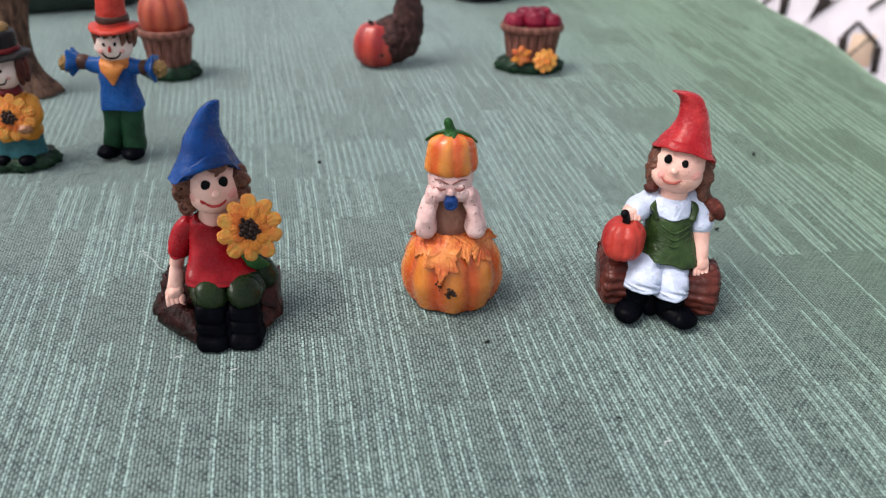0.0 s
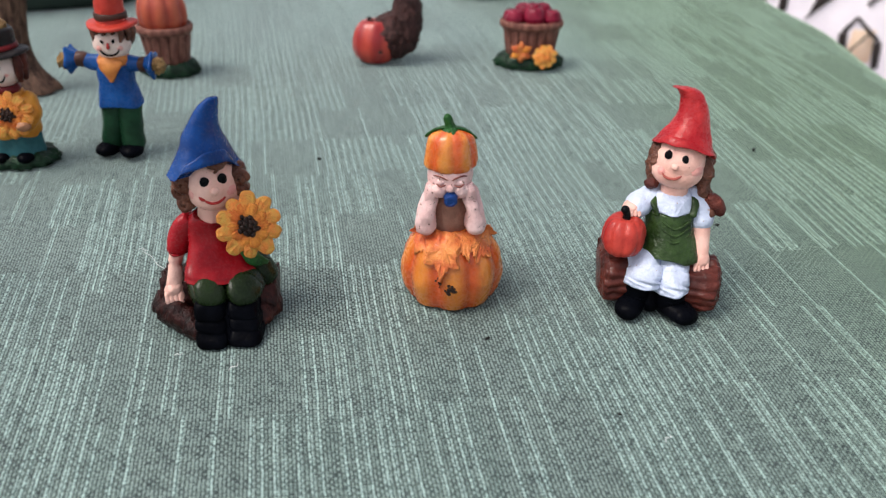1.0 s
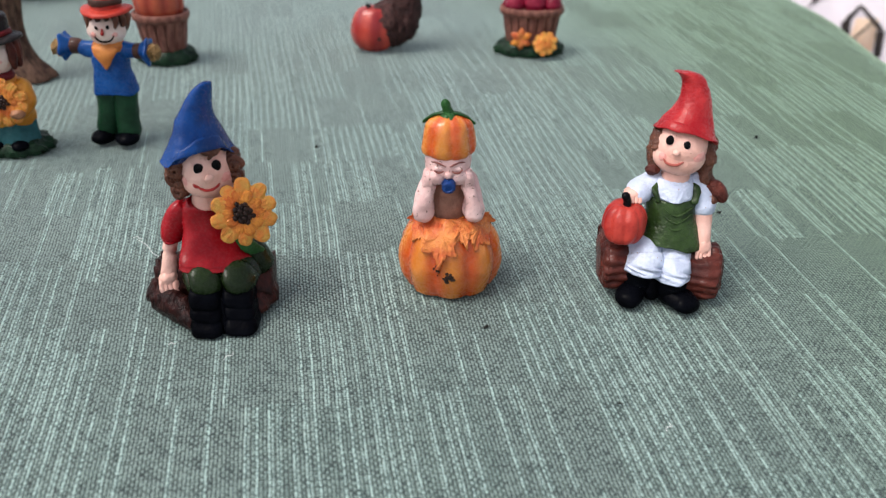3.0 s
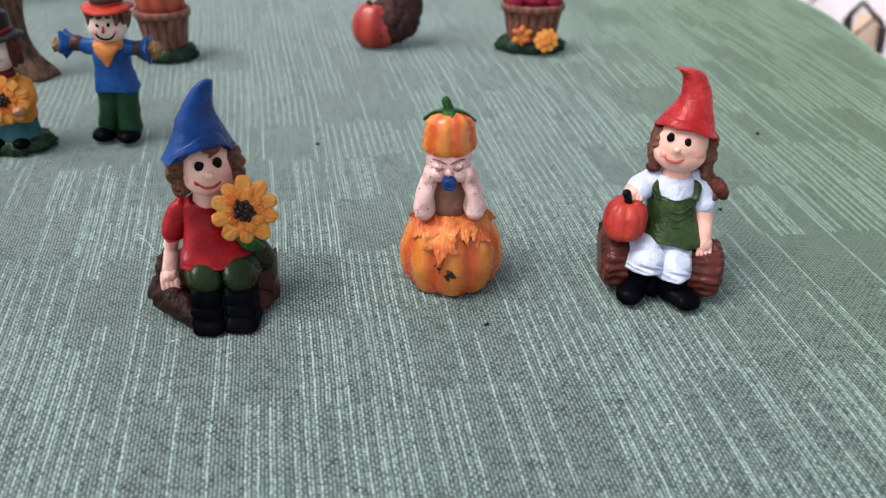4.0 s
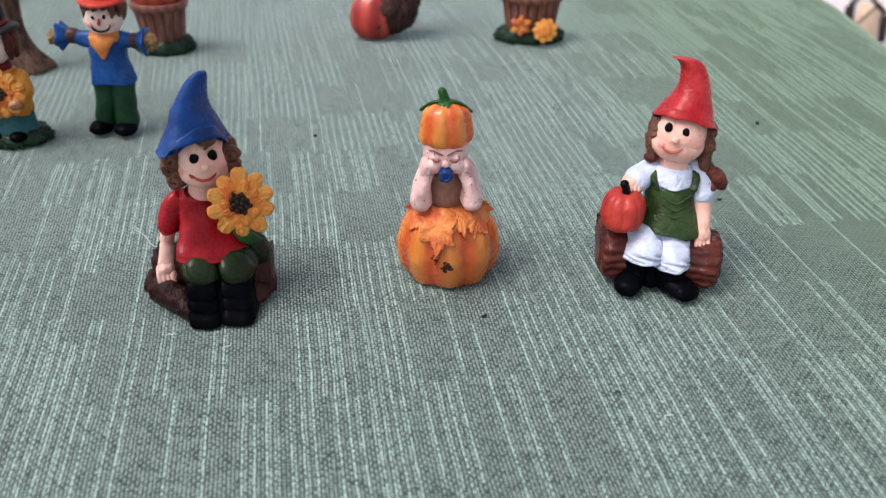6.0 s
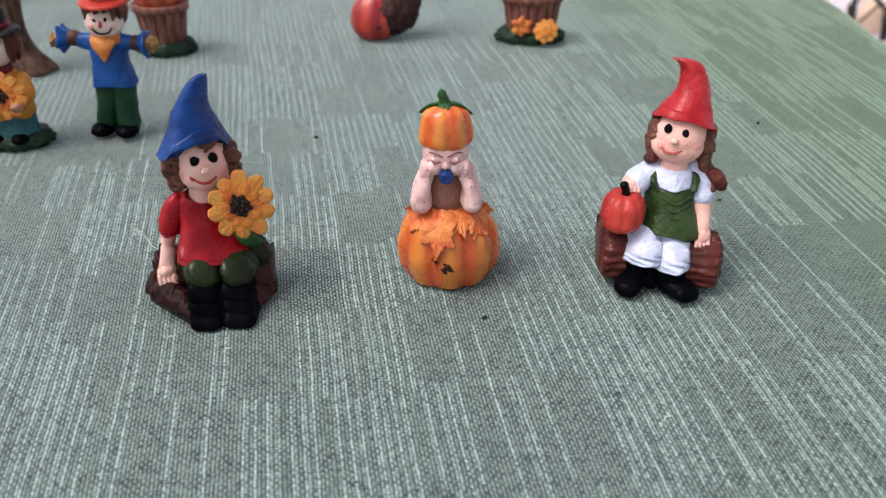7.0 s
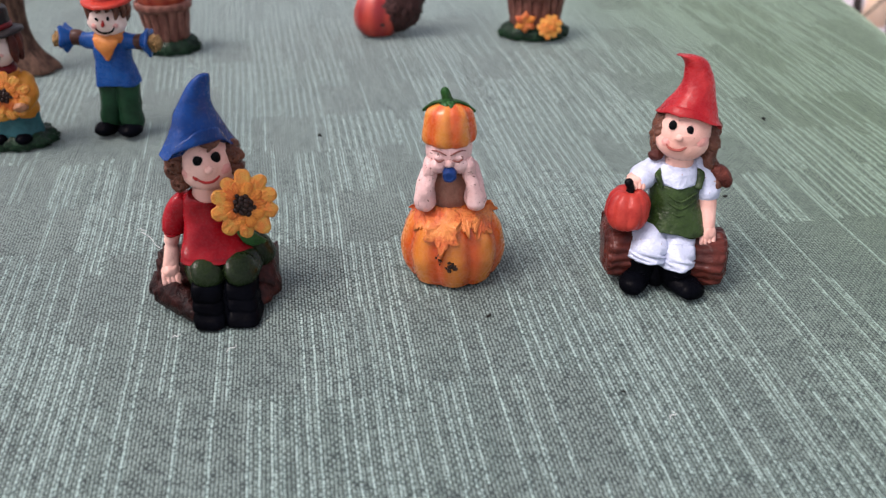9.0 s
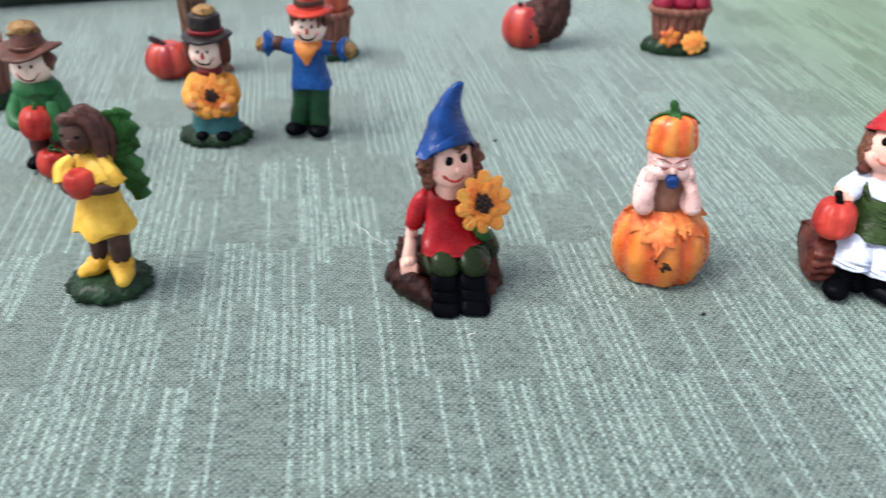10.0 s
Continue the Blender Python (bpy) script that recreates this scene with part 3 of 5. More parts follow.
    c.ball((1.7, -1.9, 38.1), (6.8, 5.6, 5.0), SKIN, rot=(0, 0, 15), seg=26)
    c.ball((3.6, -7.9, 40.6), (1.05, 1.0, 1.0), SKIN)
    for x, y, z in ((1.0, -7.35, 42.7), (5.1, -6.3, 43.4)):
        c.ball((x, y, z), (1.2, 0.6, 1.5), EYE, rot=(12, 0, 15))
    c.smile([(-0.2, -7.0, 38.7), (0.8, -7.5, 37.7), (2.7, -7.6, 37.2), (4.4, -7.1, 37.6), (5.3, -6.4, 38.4)], 0.34, LIP)
    c.ball((0.1, -7.15, 38.4), (1.1, 0.5, 0.9), LIP)
    c.ball((5.7, -4.6, 39.6), (2.0, 1.3, 2.0), BLUSH, rot=(0, 0, 40), seg=16)
    c.ball((-2.2, -5.4, 38.6), (1.9, 1.3, 1.8), BLUSH, rot=(0, 0, -20), seg=16)
    # hair
    c.ball((0.4, 2.4, 40), (7.8, 6.2, 8.2), HAIR, rough=0.15, seg=22)
    for x0, y0, z0, x1, y1, z1 in ((-5.8, -2, 43, -6.0, -3, 34.5), (-6.9, 0, 42, -6.8, 0, 34), (-5.0, -3.8, 43, -5.0, -4.2, 37), (-6.4, 2, 41, -6.0, 2, 32), (8.0, -0.8, 44, 8.0, -1.2, 38.5), (8.0, 0, 43, 7.6, 0.5, 35)):
        c.tube([(x0, y0, z0), ((x0 + x1) / 2 - 0.9, y0 - 0.7, (z0 + z1) / 2 + 0.8), ((x0 + x1) / 2 + 0.7, y0, (z0 + z1) / 2 - 1), (x1, y1, z1)], [1.6, 2.0, 1.8, 1.3], HAIR, 10, 4, rough=0.2)
    c.tube([(2.4, -6.6, 46.9), (3.6, -6.7, 46.8), (4.8, -6.1, 46.6), (5.8, -5.2, 46.9)], [0.6, 0.9, 0.9, 0.5], HAIR, 10, 4, rough=0.3)
    c.tube([(4.0, -6.6, 46.8), (4.3, -7.1, 46.0), (3.7, -7.2, 45.4)], [0.6, 0.55, 0.3], HAIR, 8, 3)
    for x, y, z, r in ((-5.4, -4.4, 41.2, 2.0), (-6.2, -3.2, 38.2, 2.1), (-5.4, -3.6, 35.2, 1.8), (8.3, -2.4, 42.0, 1.7), (8.2, -2.6, 39.2, 1.6)):
        curl = [(x + r * (1 - k / 14) * math.cos(0.9 * k), y - 0.14 * k, z + r * (1 - k / 14) * math.sin(0.9 * k)) for k in range(11)]
        c.tube(curl, [0.95] * 8 + [0.75, 0.6, 0.4], HAIR, 10, 2, up=(0, 1, 0.1))
    # pointed hat with a flared, uneven brim
    def brim(p, t):
        k = (1 - t) ** 3
        front, back = max(0.0, math.cos(p + 1.05)), max(0.0, math.cos(p - 2.1))
        return 1 + (0.03 * math.sin(4 * p) + 0.02 * math.sin(7 * p + 1)) * k, k * (8.2 * front ** 2.2 - 3.2 * back + 0.5 * math.sin(6 * p) + 0.3 * math.sin(9 * p + 0.5))
    c.loft([(-0.3, -0.2, 43.0, 8.5, 8.4), (-0.3, -0.2, 42.8, 9.3, 9.1), (-0.3, -0.2, 43.3, 9.1, 8.9), (-0.4, 0, 44.4, 8.4, 8.3), (-0.3, 0.2, 46.4, 7.3, 7.2), (-0.3, 0.6, 49.0, 6.1, 6.0), (-0.6, 0.9, 52.0, 4.9, 4.9), (0.0, 1.0, 55.0, 3.8, 3.8), (1.2, 0.8, 57.6, 2.9, 2.9), (2.3, 0.5, 59.6, 2.1, 2.1), (3.0, 0.3, 60.8, 1.5, 1.6), (3.3, 0.2, 61.2, 0.8, 0.9)], BLUE, 44, 4, brim)
    # sunflower with its stalk
    c.tube([(9.5, -6.5, 27), (10, -6.8, 22.5), (13.2, -3, 16)], [1.6, 1.7, 2.0], MOSS, 12)
    c.tube([(8.5, -8, 24.8), (11, -8, 22.2), (13.5, -6, 20)], [(1.0, 0.5), (2.0, 0.6), (0.8, 0.4)], LEAF, 10, up=(0, -1, 0.4))
    c.bloom((11.1, -8.6, 32.2), (0.12, -0.95, 0.32), 8.5, 10, PETAL, PETAL2, SEED, 2.7, 1.1)
    # set back along rays from the camera's place, shaped to fit its view
    return c.rumple(0.4, 0.13).recede_along_view((61.5, -187, 127), lambda x, z: (4.0 + 0.4 * x) * min(1.0, z / 20)).made("gnome_figurine")


stand(gnome_boy(), -0.047, 0.203, "seated gnome figurine in blue pointed hat holding a sunflower")


def front_y(prof, x, z, squash):
    """How far the pumpkin's skin stands out at (x, z)."""
    zs, rs = [q[1] for q in prof], [q[0] for q in prof]
    r = float(np.interp(z, zs, rs))
    return -squash * math.sqrt(max(0.0, r * r - x * x))


MAPLE = [(0, 1.0), (0.2, 0.66), (0.34, 0.70), (0.52, 0.54), (0.72, 0.76), (0.85, 0.9), (1.05, 0.6), (1.22, 0.62), (1.45, 0.50), (1.75, 0.72), (2.0, 0.62), (2.4, 0.45), (3.1416, 0.36)]


def relief_leaf(c, prof, squash, cx, cz, size, turn, m, thick=1.0):
    """A maple leaf in relief on the pumpkin's skin, its tip towards `turn`."""
    rows = []
    ang, rad = [q[0] for q in MAPLE], [q[1] for q in MAPLE]
    for ring, lift in ((0.02, 0.75), (0.3, 0.8), (0.6, 0.85), (0.85, 1.0), (0.96, 0.95), (1.0, 0.5), (0.99, -0.7)):
        row = []
        for j in range(144):
            g = 2 * math.pi * j / 144
            a = abs((g + math.pi) % (2 * math.pi) - math.pi)
            lobe = float(np.interp(a, ang, rad))
            vein = 0.32 * max(math.exp(-(a / 0.12) ** 2), math.exp(-((a - 0.85) / 0.12) ** 2), math.exp(-((a - 1.75) / 0.14) ** 2)) * ring
            curl = 0.35 * math.sin(5 * g + 1.3) * ring ** 2
            px, pz = cx + size * ring * lobe * math.cos(g + turn), min(cz + size * ring * lobe * math.sin(g + turn), 21.0)
            out = (lift + curl * (ring < 0.99)) * thick - vein
            row.append((px, front_y(prof, px, pz, squash) - out, pz + (out * 0.6 if pz > 16 else 0)))
        rows.append(row)
    c.sheet(rows, m)


def pumpkin_baby():
    c = Clay(5)
    prof = [(0.5, 0.0), (10.8, 0.0), (12.8, 1.6), (14.3, 6), (14.3, 10), (12.8, 15), (9.6, 19), (5, 21.2), (0.4, 21.6)]
    c.gourd((0, 0, 0), prof, PUMPKIN, 9, 0.095, 0.97, 108, phase=1.2)
    for cx, cz, size, g, thick in ((-7.6, 19.6, 4.9, -2.1, 0.8), (7.8, 19.2, 5.4, -1.0, 0.8), (3.2, 20.4, 5.2, -1.3, 0.9), (-2.6, 18.6, 7.4, -1.62, 1.5)):
        relief_leaf(c, prof, 0.97, cx, cz, size, g, OAKLEAF, thick)
    c.tube([(-2.2, front_y(prof, -2.2, 13.6, 0.97) - 0.4, 13.6), (-3.0, front_y(prof, -3.0, 11.2, 0.97) - 0.4, 11.0)], [0.9, 0.6], OAKLEAF, 10, 3)
    rng = random.Random(4)
    for x0, z0, spread, count, big in ((-0.2, 8.4, 1.2, 26, 0.55), (-3.2, 9.9, 0.8, 8, 0.34)):
        for _ in range(count):
            x, z, r = x0 + rng.gauss(0, spread * 0.6), z0 + rng.gauss(0, spread * 0.6), big * rng.uniform(0.5, 1.1)
            c.ball((x, front_y(prof, x, z, 0.97) + 0.1, z), (r, 0.6, r * 0.9), SEED, seg=8, rough=0.4)
    # body behind the arms
    c.tube([(-0.8, 1.5, 17), (-0.8, 1.5, 24), (-0.8, 1.0, 30)], [6.8, 6.6, 5.4], CHEST, 20)
    for s, ex, hx in ((-1, -7.2, -5.2), (1, 6.0, 3.8)):
        c.tube([(ex * 0.74, 3, 29.6), (ex * 0.98, -0.6, 26.4), (ex, -5.0, 23.6)], [2.2, 2.5, 2.9], BABY, 18)
        c.tube([(ex, -5.8, 23.6), (ex * 0.93, -6.2, 27), (hx + s * 0.3, -5.0, 31)], [2.8, 2.0, 1.75], BABY, 16, rough=0.15, up=(1, 0, 0))
        c.ball((hx + s * 0.7, -4.4, 32.4), (1.7, 2.4, 3.0), BABY, rough=0.2)
        for k in range(4):
            c.tube([(hx + s * 1.5 - s * k * 0.5, -3.6 - k * 0.85, 31.4), (hx + s * 1.2 - s * k * 0.5, -3.8 - k * 0.8, 35.0 - k * 0.3)], [0.7, 0.6], BABY, 8, 2)
    # head
    c.ball((-0.8, -0.8, 36.4), (6.1, 6.2, 7.0), BABY, seg=28)
    for x in (-3.7, 2.1):
        s = -1 if x < 0 else 1
        c.ball((x, -5.5, 33.6), (2.3, 1.8, 2.0), BABY, seg=16)
        c.ball((-0.9 + s * 2.4, -6.2, 36.3), (1.4, 0.7, 0.85), BABY, seg=14)
        c.smile([(-0.9 + s * 1.2, -7.25, 35.9), (-0.9 + s * 2.4, -7.35, 35.6), (-0.9 + s * 3.6, -6.7, 36.0)], 0.3, BROW)
        c.smile([(-0.9 + s * 0.6, -7.1, 37.2), (-0.9 + s * 1.5, -7.0, 37.75), (-0.9 + s * 2.8, -6.4, 38.15), (-0.9 + s * 4.3, -5.4, 37.9)], 0.23, BROW)
    c.ball((-0.85, -7.0, 34.8), (0.95, 0.85, 0.95), BABY, seg=14)
    c.tube([(-0.8, -6.4, 32.2), (-0.8, -8.4, 31.9)], [1.8, 1.7], PACIFIER, 22, 2, flat=True)
    ring = [(-0.8 + 0.95 * math.cos(g), -8.6, 31.8 + 0.95 * math.sin(g)) for g in [2 * math.pi * k / 20 for k in range(21)]]
    c.tube(ring, [0.4] * 21, PACIFIER, 8, 1, up=(0, 1, 0))
    # pumpkin cap with stalk
    cap = [(5.2, 39.0), (6.7, 38.9), (7.1, 40.2), (6.9, 42.6), (6.4, 45.2), (5.5, 47.3), (3.2, 48.7), (0.3, 49.0)]
    c.gourd((-0.9, -0.3, 0), cap, CAP, 7, 0.085, 0.98, 84, phase=0.6)
    for i, g in enumerate((0.1, 0.9, 2.0, 2.95, 4.0, 5.3)):
        d = Vector((math.cos(g), math.sin(g), 0))
        o = Vector((-0.9, -0.3, 0))
        ln = 6.4 if i in (0, 3) else 4.2
        c.tube([o + d * 0.6 + Vector((0, 0, 49.2)), o + d * ln * 0.55 + Vector((0, 0, 48.6)), o + d * ln + Vector((0, 0, 46.3))], [(1.2, 0.5), (1.7, 0.5), (0.7, 0.4)], LEAF, 10, 3)
    c.tube([(-0.9, -0.3, 48.8), (-1.2, -0.4, 50.4), (-1.8, -0.7, 51.8)], [1.9, 1.4, 1.25], LEAF, 12, fn=lambda a, t: 1 + 0.1 * math.cos(5 * a))
    return c.rumple(0.4, 0.13).made("pumpkin_baby_figurine")


stand(pumpkin_baby(), 0.0135, 0.218, "baby figurine in orange pumpkin with pumpkin cap and blue pacifier")


def gnome_girl():
    c = Clay(7)
    ridges = lambda a, t: 0.93 + 0.11 * abs(math.sin(9 * a + 0.7 * math.sin(5 * t))) ** 0.6 + 0.02 * math.sin(3 * a + 2 * t)
    c.tube([(-17.0, 1.0, 9.6), (-16.4, 1.0, 9.6), (-15.0, 1.0, 9.6), (-9, 0.6, 9.4), (-2, -1, 8.8)], [5.6, 7.4, 8.4, 8.4, 7.4], LOGRED, 96, 8, fn=ridges, rough=0.1, flat=True)
    c.tube([(2, -1.4, 8.2), (8, -2.4, 8.2), (12.6, -3.2, 8.0), (13.8, -3.4, 8.0), (14.4, -3.5, 8.0)], [6.8, 7.4, 7.6, 6.9, 5.2], LOGRED, 96, 8, fn=ridges, rough=0.1, flat=True)
    # boots
    for toe, heel, top, r in (((-10.5, -9.8), (-7.6, -4.6), (-7.4, -5.6), 3.7), ((5.0, -11.8), (1.4, -6.0), (1.0, -6.8), 4.5)):
        c.tube([(*heel, 3.2), ((toe[0] + heel[0]) / 2, (toe[1] + heel[1]) / 2, 3.1), (*toe, 2.7)], [(r * 0.95, 3.2), (r, 3.1), (r * 0.95, 2.7)], BLACK, 26, 6)
        c.tube([(*top, 11), (top[0] - 0.2, top[1], 7), (*heel, 3.6)], [r * 1.05, r * 1.05, r], BLACK, 22)
        c.smile([(top[0] - r * 1.02, top[1] - 0.5, 6.6), (top[0], top[1] - r * 1.06, 6.2), (top[0] + r * 1.02, top[1] - 0.5, 6.6)], 0.4, BLACK)
    c.tube([(-3.6, -5, 9), (-3.4, -6, 3.4)], [3.2, 3.0], BLACK, 14)
    # white knickerbockers
    for hx, kx, kz, bx, bz in ((-4, -6.8, 14.4, -6.9, 10.6), (3.2, 1.0, 12.8, 0.8, 8.6)):
        c.tube([(hx, 4, 13.5), (kx + 0.8, -2, 14), (kx, -6.2, kz)], [5.4, 5.0, 4.3], WHITE, 20, rough=0.1)
        c.tube([(kx, -6.6, kz), (bx + 0.1, -8.0, (kz + bz) / 2), (bx, -8.4, bz)], [4.1, 4.2, 4.35], WHITE, 26, 6, fn=lambda a, t: squarish(a, 3.2) * (1 + 0.03 * math.sin(7 * a) * t), rough=0.1, flat=True)
        c.ball((kx, -9.0, kz - 0.8), (3.0, 2.0, 2.3), WHITE, rough=0.35)
    # body and apron
    c.loft([(0.2, 0, 16, 7.6, 6.2), (0, 0, 23, 6.8, 5.6), (-0.4, 0, 29, 6.8, 5.2), (-0.5, 0, 32.6, 6.2, 4.8), (-0.4, -0.2, 34.4, 4.2, 4.0), (-0.4, -0.2, 34.8, 3.2, 3.4)], WHITE, 26, 4)
    c.loft([(0.4, -1.6, 17.0, 8.5, 7.4), (0.3, -1.4, 19, 8.1, 7), (0, -1.0, 23, 7.0, 6.1), (-0.6, -0.7, 28, 6.5, 5.5), (-0.8, -0.6, 30.6, 6.2, 5.2)], APRON, 30, 4,
           lambda p, t: (1 + 0.03 * math.sin(9 * p + 14 * t), (0.9 * math.sin(3 * p + 1)) * (1 - t) ** 3 - 1.4 * t ** 4 * max(0, -math.sin(p))))
    for k in range(5):
        c.smile([(-4.6 + k * 0.3, -5.6, 20 + k * 1.9), (-0.2, -7.6 + k * 0.25, 18.4 + k * 1.9), (4.6 - k * 0.2, -5.4, 20.4 + k * 1.9)], 0.42, APRON)
    c.tube([(-5.0, -4.2, 29.5), (-5.6, -3.2, 32.6), (-5.2, 0, 34.4)], [(1.7, 0.7), (1.5, 0.7), (1.1, 0.6)], APRON, 12)
    c.tube([(4.2, -4.4, 29.2), (5.0, -3.0, 32.4), (4.6, 0, 34.2)], [(1.2, 0.6), (1.1, 0.6), (1.0, 0.6)], APRON, 10)
    c.loft([(-0.7, -1.2, 31.2, 5.3, 4.9), (-0.6, -0.9, 32.8, 5.3, 4.9), (-0.6, -0.7, 34.4, 5.0, 4.6), (-0.5, -0.5, 35.2, 4.5, 4.3)], WHITE, 30, 4, lambda p, t: (1 + 0.04 * math.sin(7 * p), -1.8 * max(0, -math.sin(p)) ** 2))
    # sleeves and arms
    c.tube([(-5.6, 0.4, 33), (-8.2, -1.2, 31.6), (-9.8, -2.6, 30.8)], [3.0, 3.3, 3.4], WHITE, 16, rough=0.1)
    c.tube([(-9.4, -2.4, 30.8), (-10.8, -3.6, 31)], [2.2, 2.1], SKIN, 12)
    c.ball((-11.4, -3.8, 30.9), (2.5, 2.0, 1.9), SKIN, rough=0.2)
    for k in range(4):
        c.tube([(-12.6 + k * 0.95, -4.8, 31.2), (-12.7 + k * 1.0, -6.0, 29.8)], [0.7, 0.55], SKIN, 8, 2)
    c.tube([(5.2, 0.2, 33), (7.2, -0.6, 29.8), (7.9, -1.2, 26.6)], [3.0, 3.3, 3.5], WHITE, 16, rough=0.12)
    c.tube([(7.7, -1.4, 27), (8.3, -2.8, 21.5), (8.5, -4.2, 17.5)], [2.5, 2.2, 2.0], SKIN, 14)
    c.ball((8.6, -4.8, 16.6), (2.2, 2.0, 2.2), SKIN, rough=0.2)
    for k in range(4):
        c.tube([(7.1 + k * 0.95, -5.6, 16.0), (7.0 + k * 1.0, -6.6, 14.0)], [0.7, 0.55], SKIN, 8, 2)
    # red pumpkin on her knee
    c.gourd((-13.2, -6.4, 18.8), [(0.4, 0), (3.2, 0.2), (5.2, 2.2), (5.75, 5.2), (5.2, 8.4), (3.2, 10.6), (0.9, 10.2)], APPLE, 9, 0.1, 1.0, 72)
    c.tube([(-13.2, -6.4, 28.6), (-13.3, -6.6, 30.2), (-14.0, -6.9, 32)], [1.2, 1.0, 1.1], EYE, 10)
    # head
    c.tube([(-0.4, -0.4, 34), (-0.4, -0.6, 38)], [3.8, 3.8], SKIN, 16)
    c.ball((-0.5, -0.8, 43.6), (6.7, 6.7, 7.5), SKIN, rot=(0, 8, -10), seg=30)
    for x, y, z in ((-0.9, -2.2, 41.2),):
        c.ball((x, y, z), (6.6, 5.0, 5.1), SKIN, rot=(0, 8, -10), seg=26)
    c.ball((2.4, -5.35, 42.5), (2.7, 1.5, 2.5), BLUSH, rot=(0, 0, 25), seg=16)
    c.ball((-3.0, -7.3, 44.0), (0.95, 0.95, 0.9), SKIN)
    for x, y, z in ((-4.6, -6.15, 46.6), (-0.6, -6.95, 45.6)):
        c.ball((x, y, z), (0.95, 0.6, 1.35), EYE, rot=(12, 8, -12))
    c.smile([(-5.7, -6.1, 42.0), (-4.9, -6.6, 41.0), (-3.6, -7.05, 40.5), (-2.3, -7.2, 40.6), (-1.0, -7.1, 41.4)], 0.3, LIPROSE)
    c.ball((-5.0, -4.55, 41.9), (1.6, 1.2, 1.6), BLUSH, rot=(0, 0, -30), seg=14)
    # hair and plaits
    c.ball((0.4, 2.4, 43.5), (7.0, 5.8, 7.8), HAIR, rough=0.15, seg=22)
    for q in ([(-5.6, 0.2, 47), (-6.4, 0.0, 43), (-5.8, -0.4, 39.5), (-6.4, -1, 37.6)], [(-5.2, -1.4, 47), (-6.2, -1.2, 44), (-5.8, -1.2, 41)], [(-6.0, 1.6, 44), (-6.6, 1.2, 40), (-6.0, 0.5, 37)],
              [(5.6, -1.4, 46), (6.8, -1.6, 42), (6.2, -1.6, 38), (7.4, -1.8, 34)], [(6.0, 0, 46), (7.4, -0.2, 41.5), (7.0, -0.4, 37), (8.4, -1.0, 32.5)], [(6.2, 1.4, 44), (7.6, 1.2, 39), (7.4, 0.6, 35), (8.8, -0.2, 31.5)]):
        c.tube(q, [1.4] + [1.8] * (len(q) - 2) + [1.3], HAIR, 14, 6, rough=0.55, fn=lambda a, t: 1 + 0.12 * math.sin(3 * a + 22 * t))
    c.ball((-6.6, -1.4, 37.0), (1.9, 1.6, 1.4), AUBURN, rough=0.3)
    c.ball((9.4, -2.4, 33.0), (2.0, 1.6, 1.5), AUBURN, rough=0.3)
    c.tube([(9.4, -2.4, 32.6), (11.2, -2.8, 31.2), (11.6, -3, 29.6)], [1.6, 1.9, 1.3], AUBURN, 12, rough=0.3)
    c.tube([(10, -2.4, 31), (9.6, -2.8, 29), (9.2, -3, 28)], [1.2, 1.4, 0.8], HAIR, 10, rough=0.2)
    # pointed hat
    def brim(p, t):
        k = (1 - t) ** 3
        return 1 + 0.02 * math.sin(5 * p) * k, k * (-4.4 * math.sin(p) - 3.1 * math.cos(p) + 0.3 * math.sin(7 * p))
    c.loft([(0.7, -0.2, 46.0, 7.4, 7.4), (0.7, -0.2, 45.6, 8.2, 8.1), (0.7, -0.2, 46.0, 8.0, 7.9), (0.6, 0, 46.9, 7.3, 7.3), (0.8, 0.3, 49, 6.4, 6.4), (1.6, 0.8, 52.2, 4.9, 5.0), (1.9, 1.0, 55.4, 4.0, 4.1), (1.4, 1.0, 58.2, 3.3, 3.4), (0.4, 0.7, 60.2, 2.8, 2.8), (-1.1, 0.4, 61.6, 2.2, 2.2), (-2.4, 0.2, 62.2, 1.7, 1.7), (-3.3, 0.2, 62.3, 1.2, 1.2), (-3.6, 0.2, 62.3, 0.5, 0.6)], HATRED, 36, 4, brim)
    # depth shifted along the camera's rays, so its outline there stays put
    return c.rumple(0.4, 0.13).recede_along_view((-57, -198, 127), lambda x, z: 0.25 * z).made("gnome_figurine")


stand(gnome_girl(), 0.0715, 0.214, "seated gnome girl figurine in red hat and green apron")


# ---- figurines further back ----
def cheeks_and_smile(c, head, r, turn, nose_m, mouth_m, eye=0.6):
    """A simple painted face on a round head, turned by `turn` degrees about the vertical."""
    q = Euler((0, 0, radians(turn))).to_matrix()
    def at(x, z, out=0.0):
        y = -math.sqrt(max(0.05, 1 - (x / r[0]) ** 2 - (z / r[2]) ** 2)) * r[1] - out
        return Vector(head) + q @ Vector((x, y, z))
    for s in (-1, 1):
        c.ball(at(s * 0.27 * r[0], 0.22 * r[2]), (eye * 0.8, 0.35, eye), EYE, seg=10)
        c.ball(at(s * 0.5 * r[0], -0.18 * r[2], -0.75), (1.2, 0.8, 1.1), BLUSH, rot=(0, 0, turn + s * 28), seg=10)
    c.tube([at(0, 0.14 * r[2], 0.0), at(-0.02 * r[0], -0.08 * r[2], 0.2)], [0.4, 0.75], nose_m, 8, 2)
    c.smile([at(-0.45 * r[0], -0.28 * r[2], 0.1), at(-0.25 * r[0], -0.48 * r[2], 0.1), at(0.05 * r[0], -0.53 * r[2], 0.1), at(0.3 * r[0], -0.45 * r[2], 0.1), at(0.48 * r[0], -0.24 * r[2], 0.1)], 0.33, mouth_m)


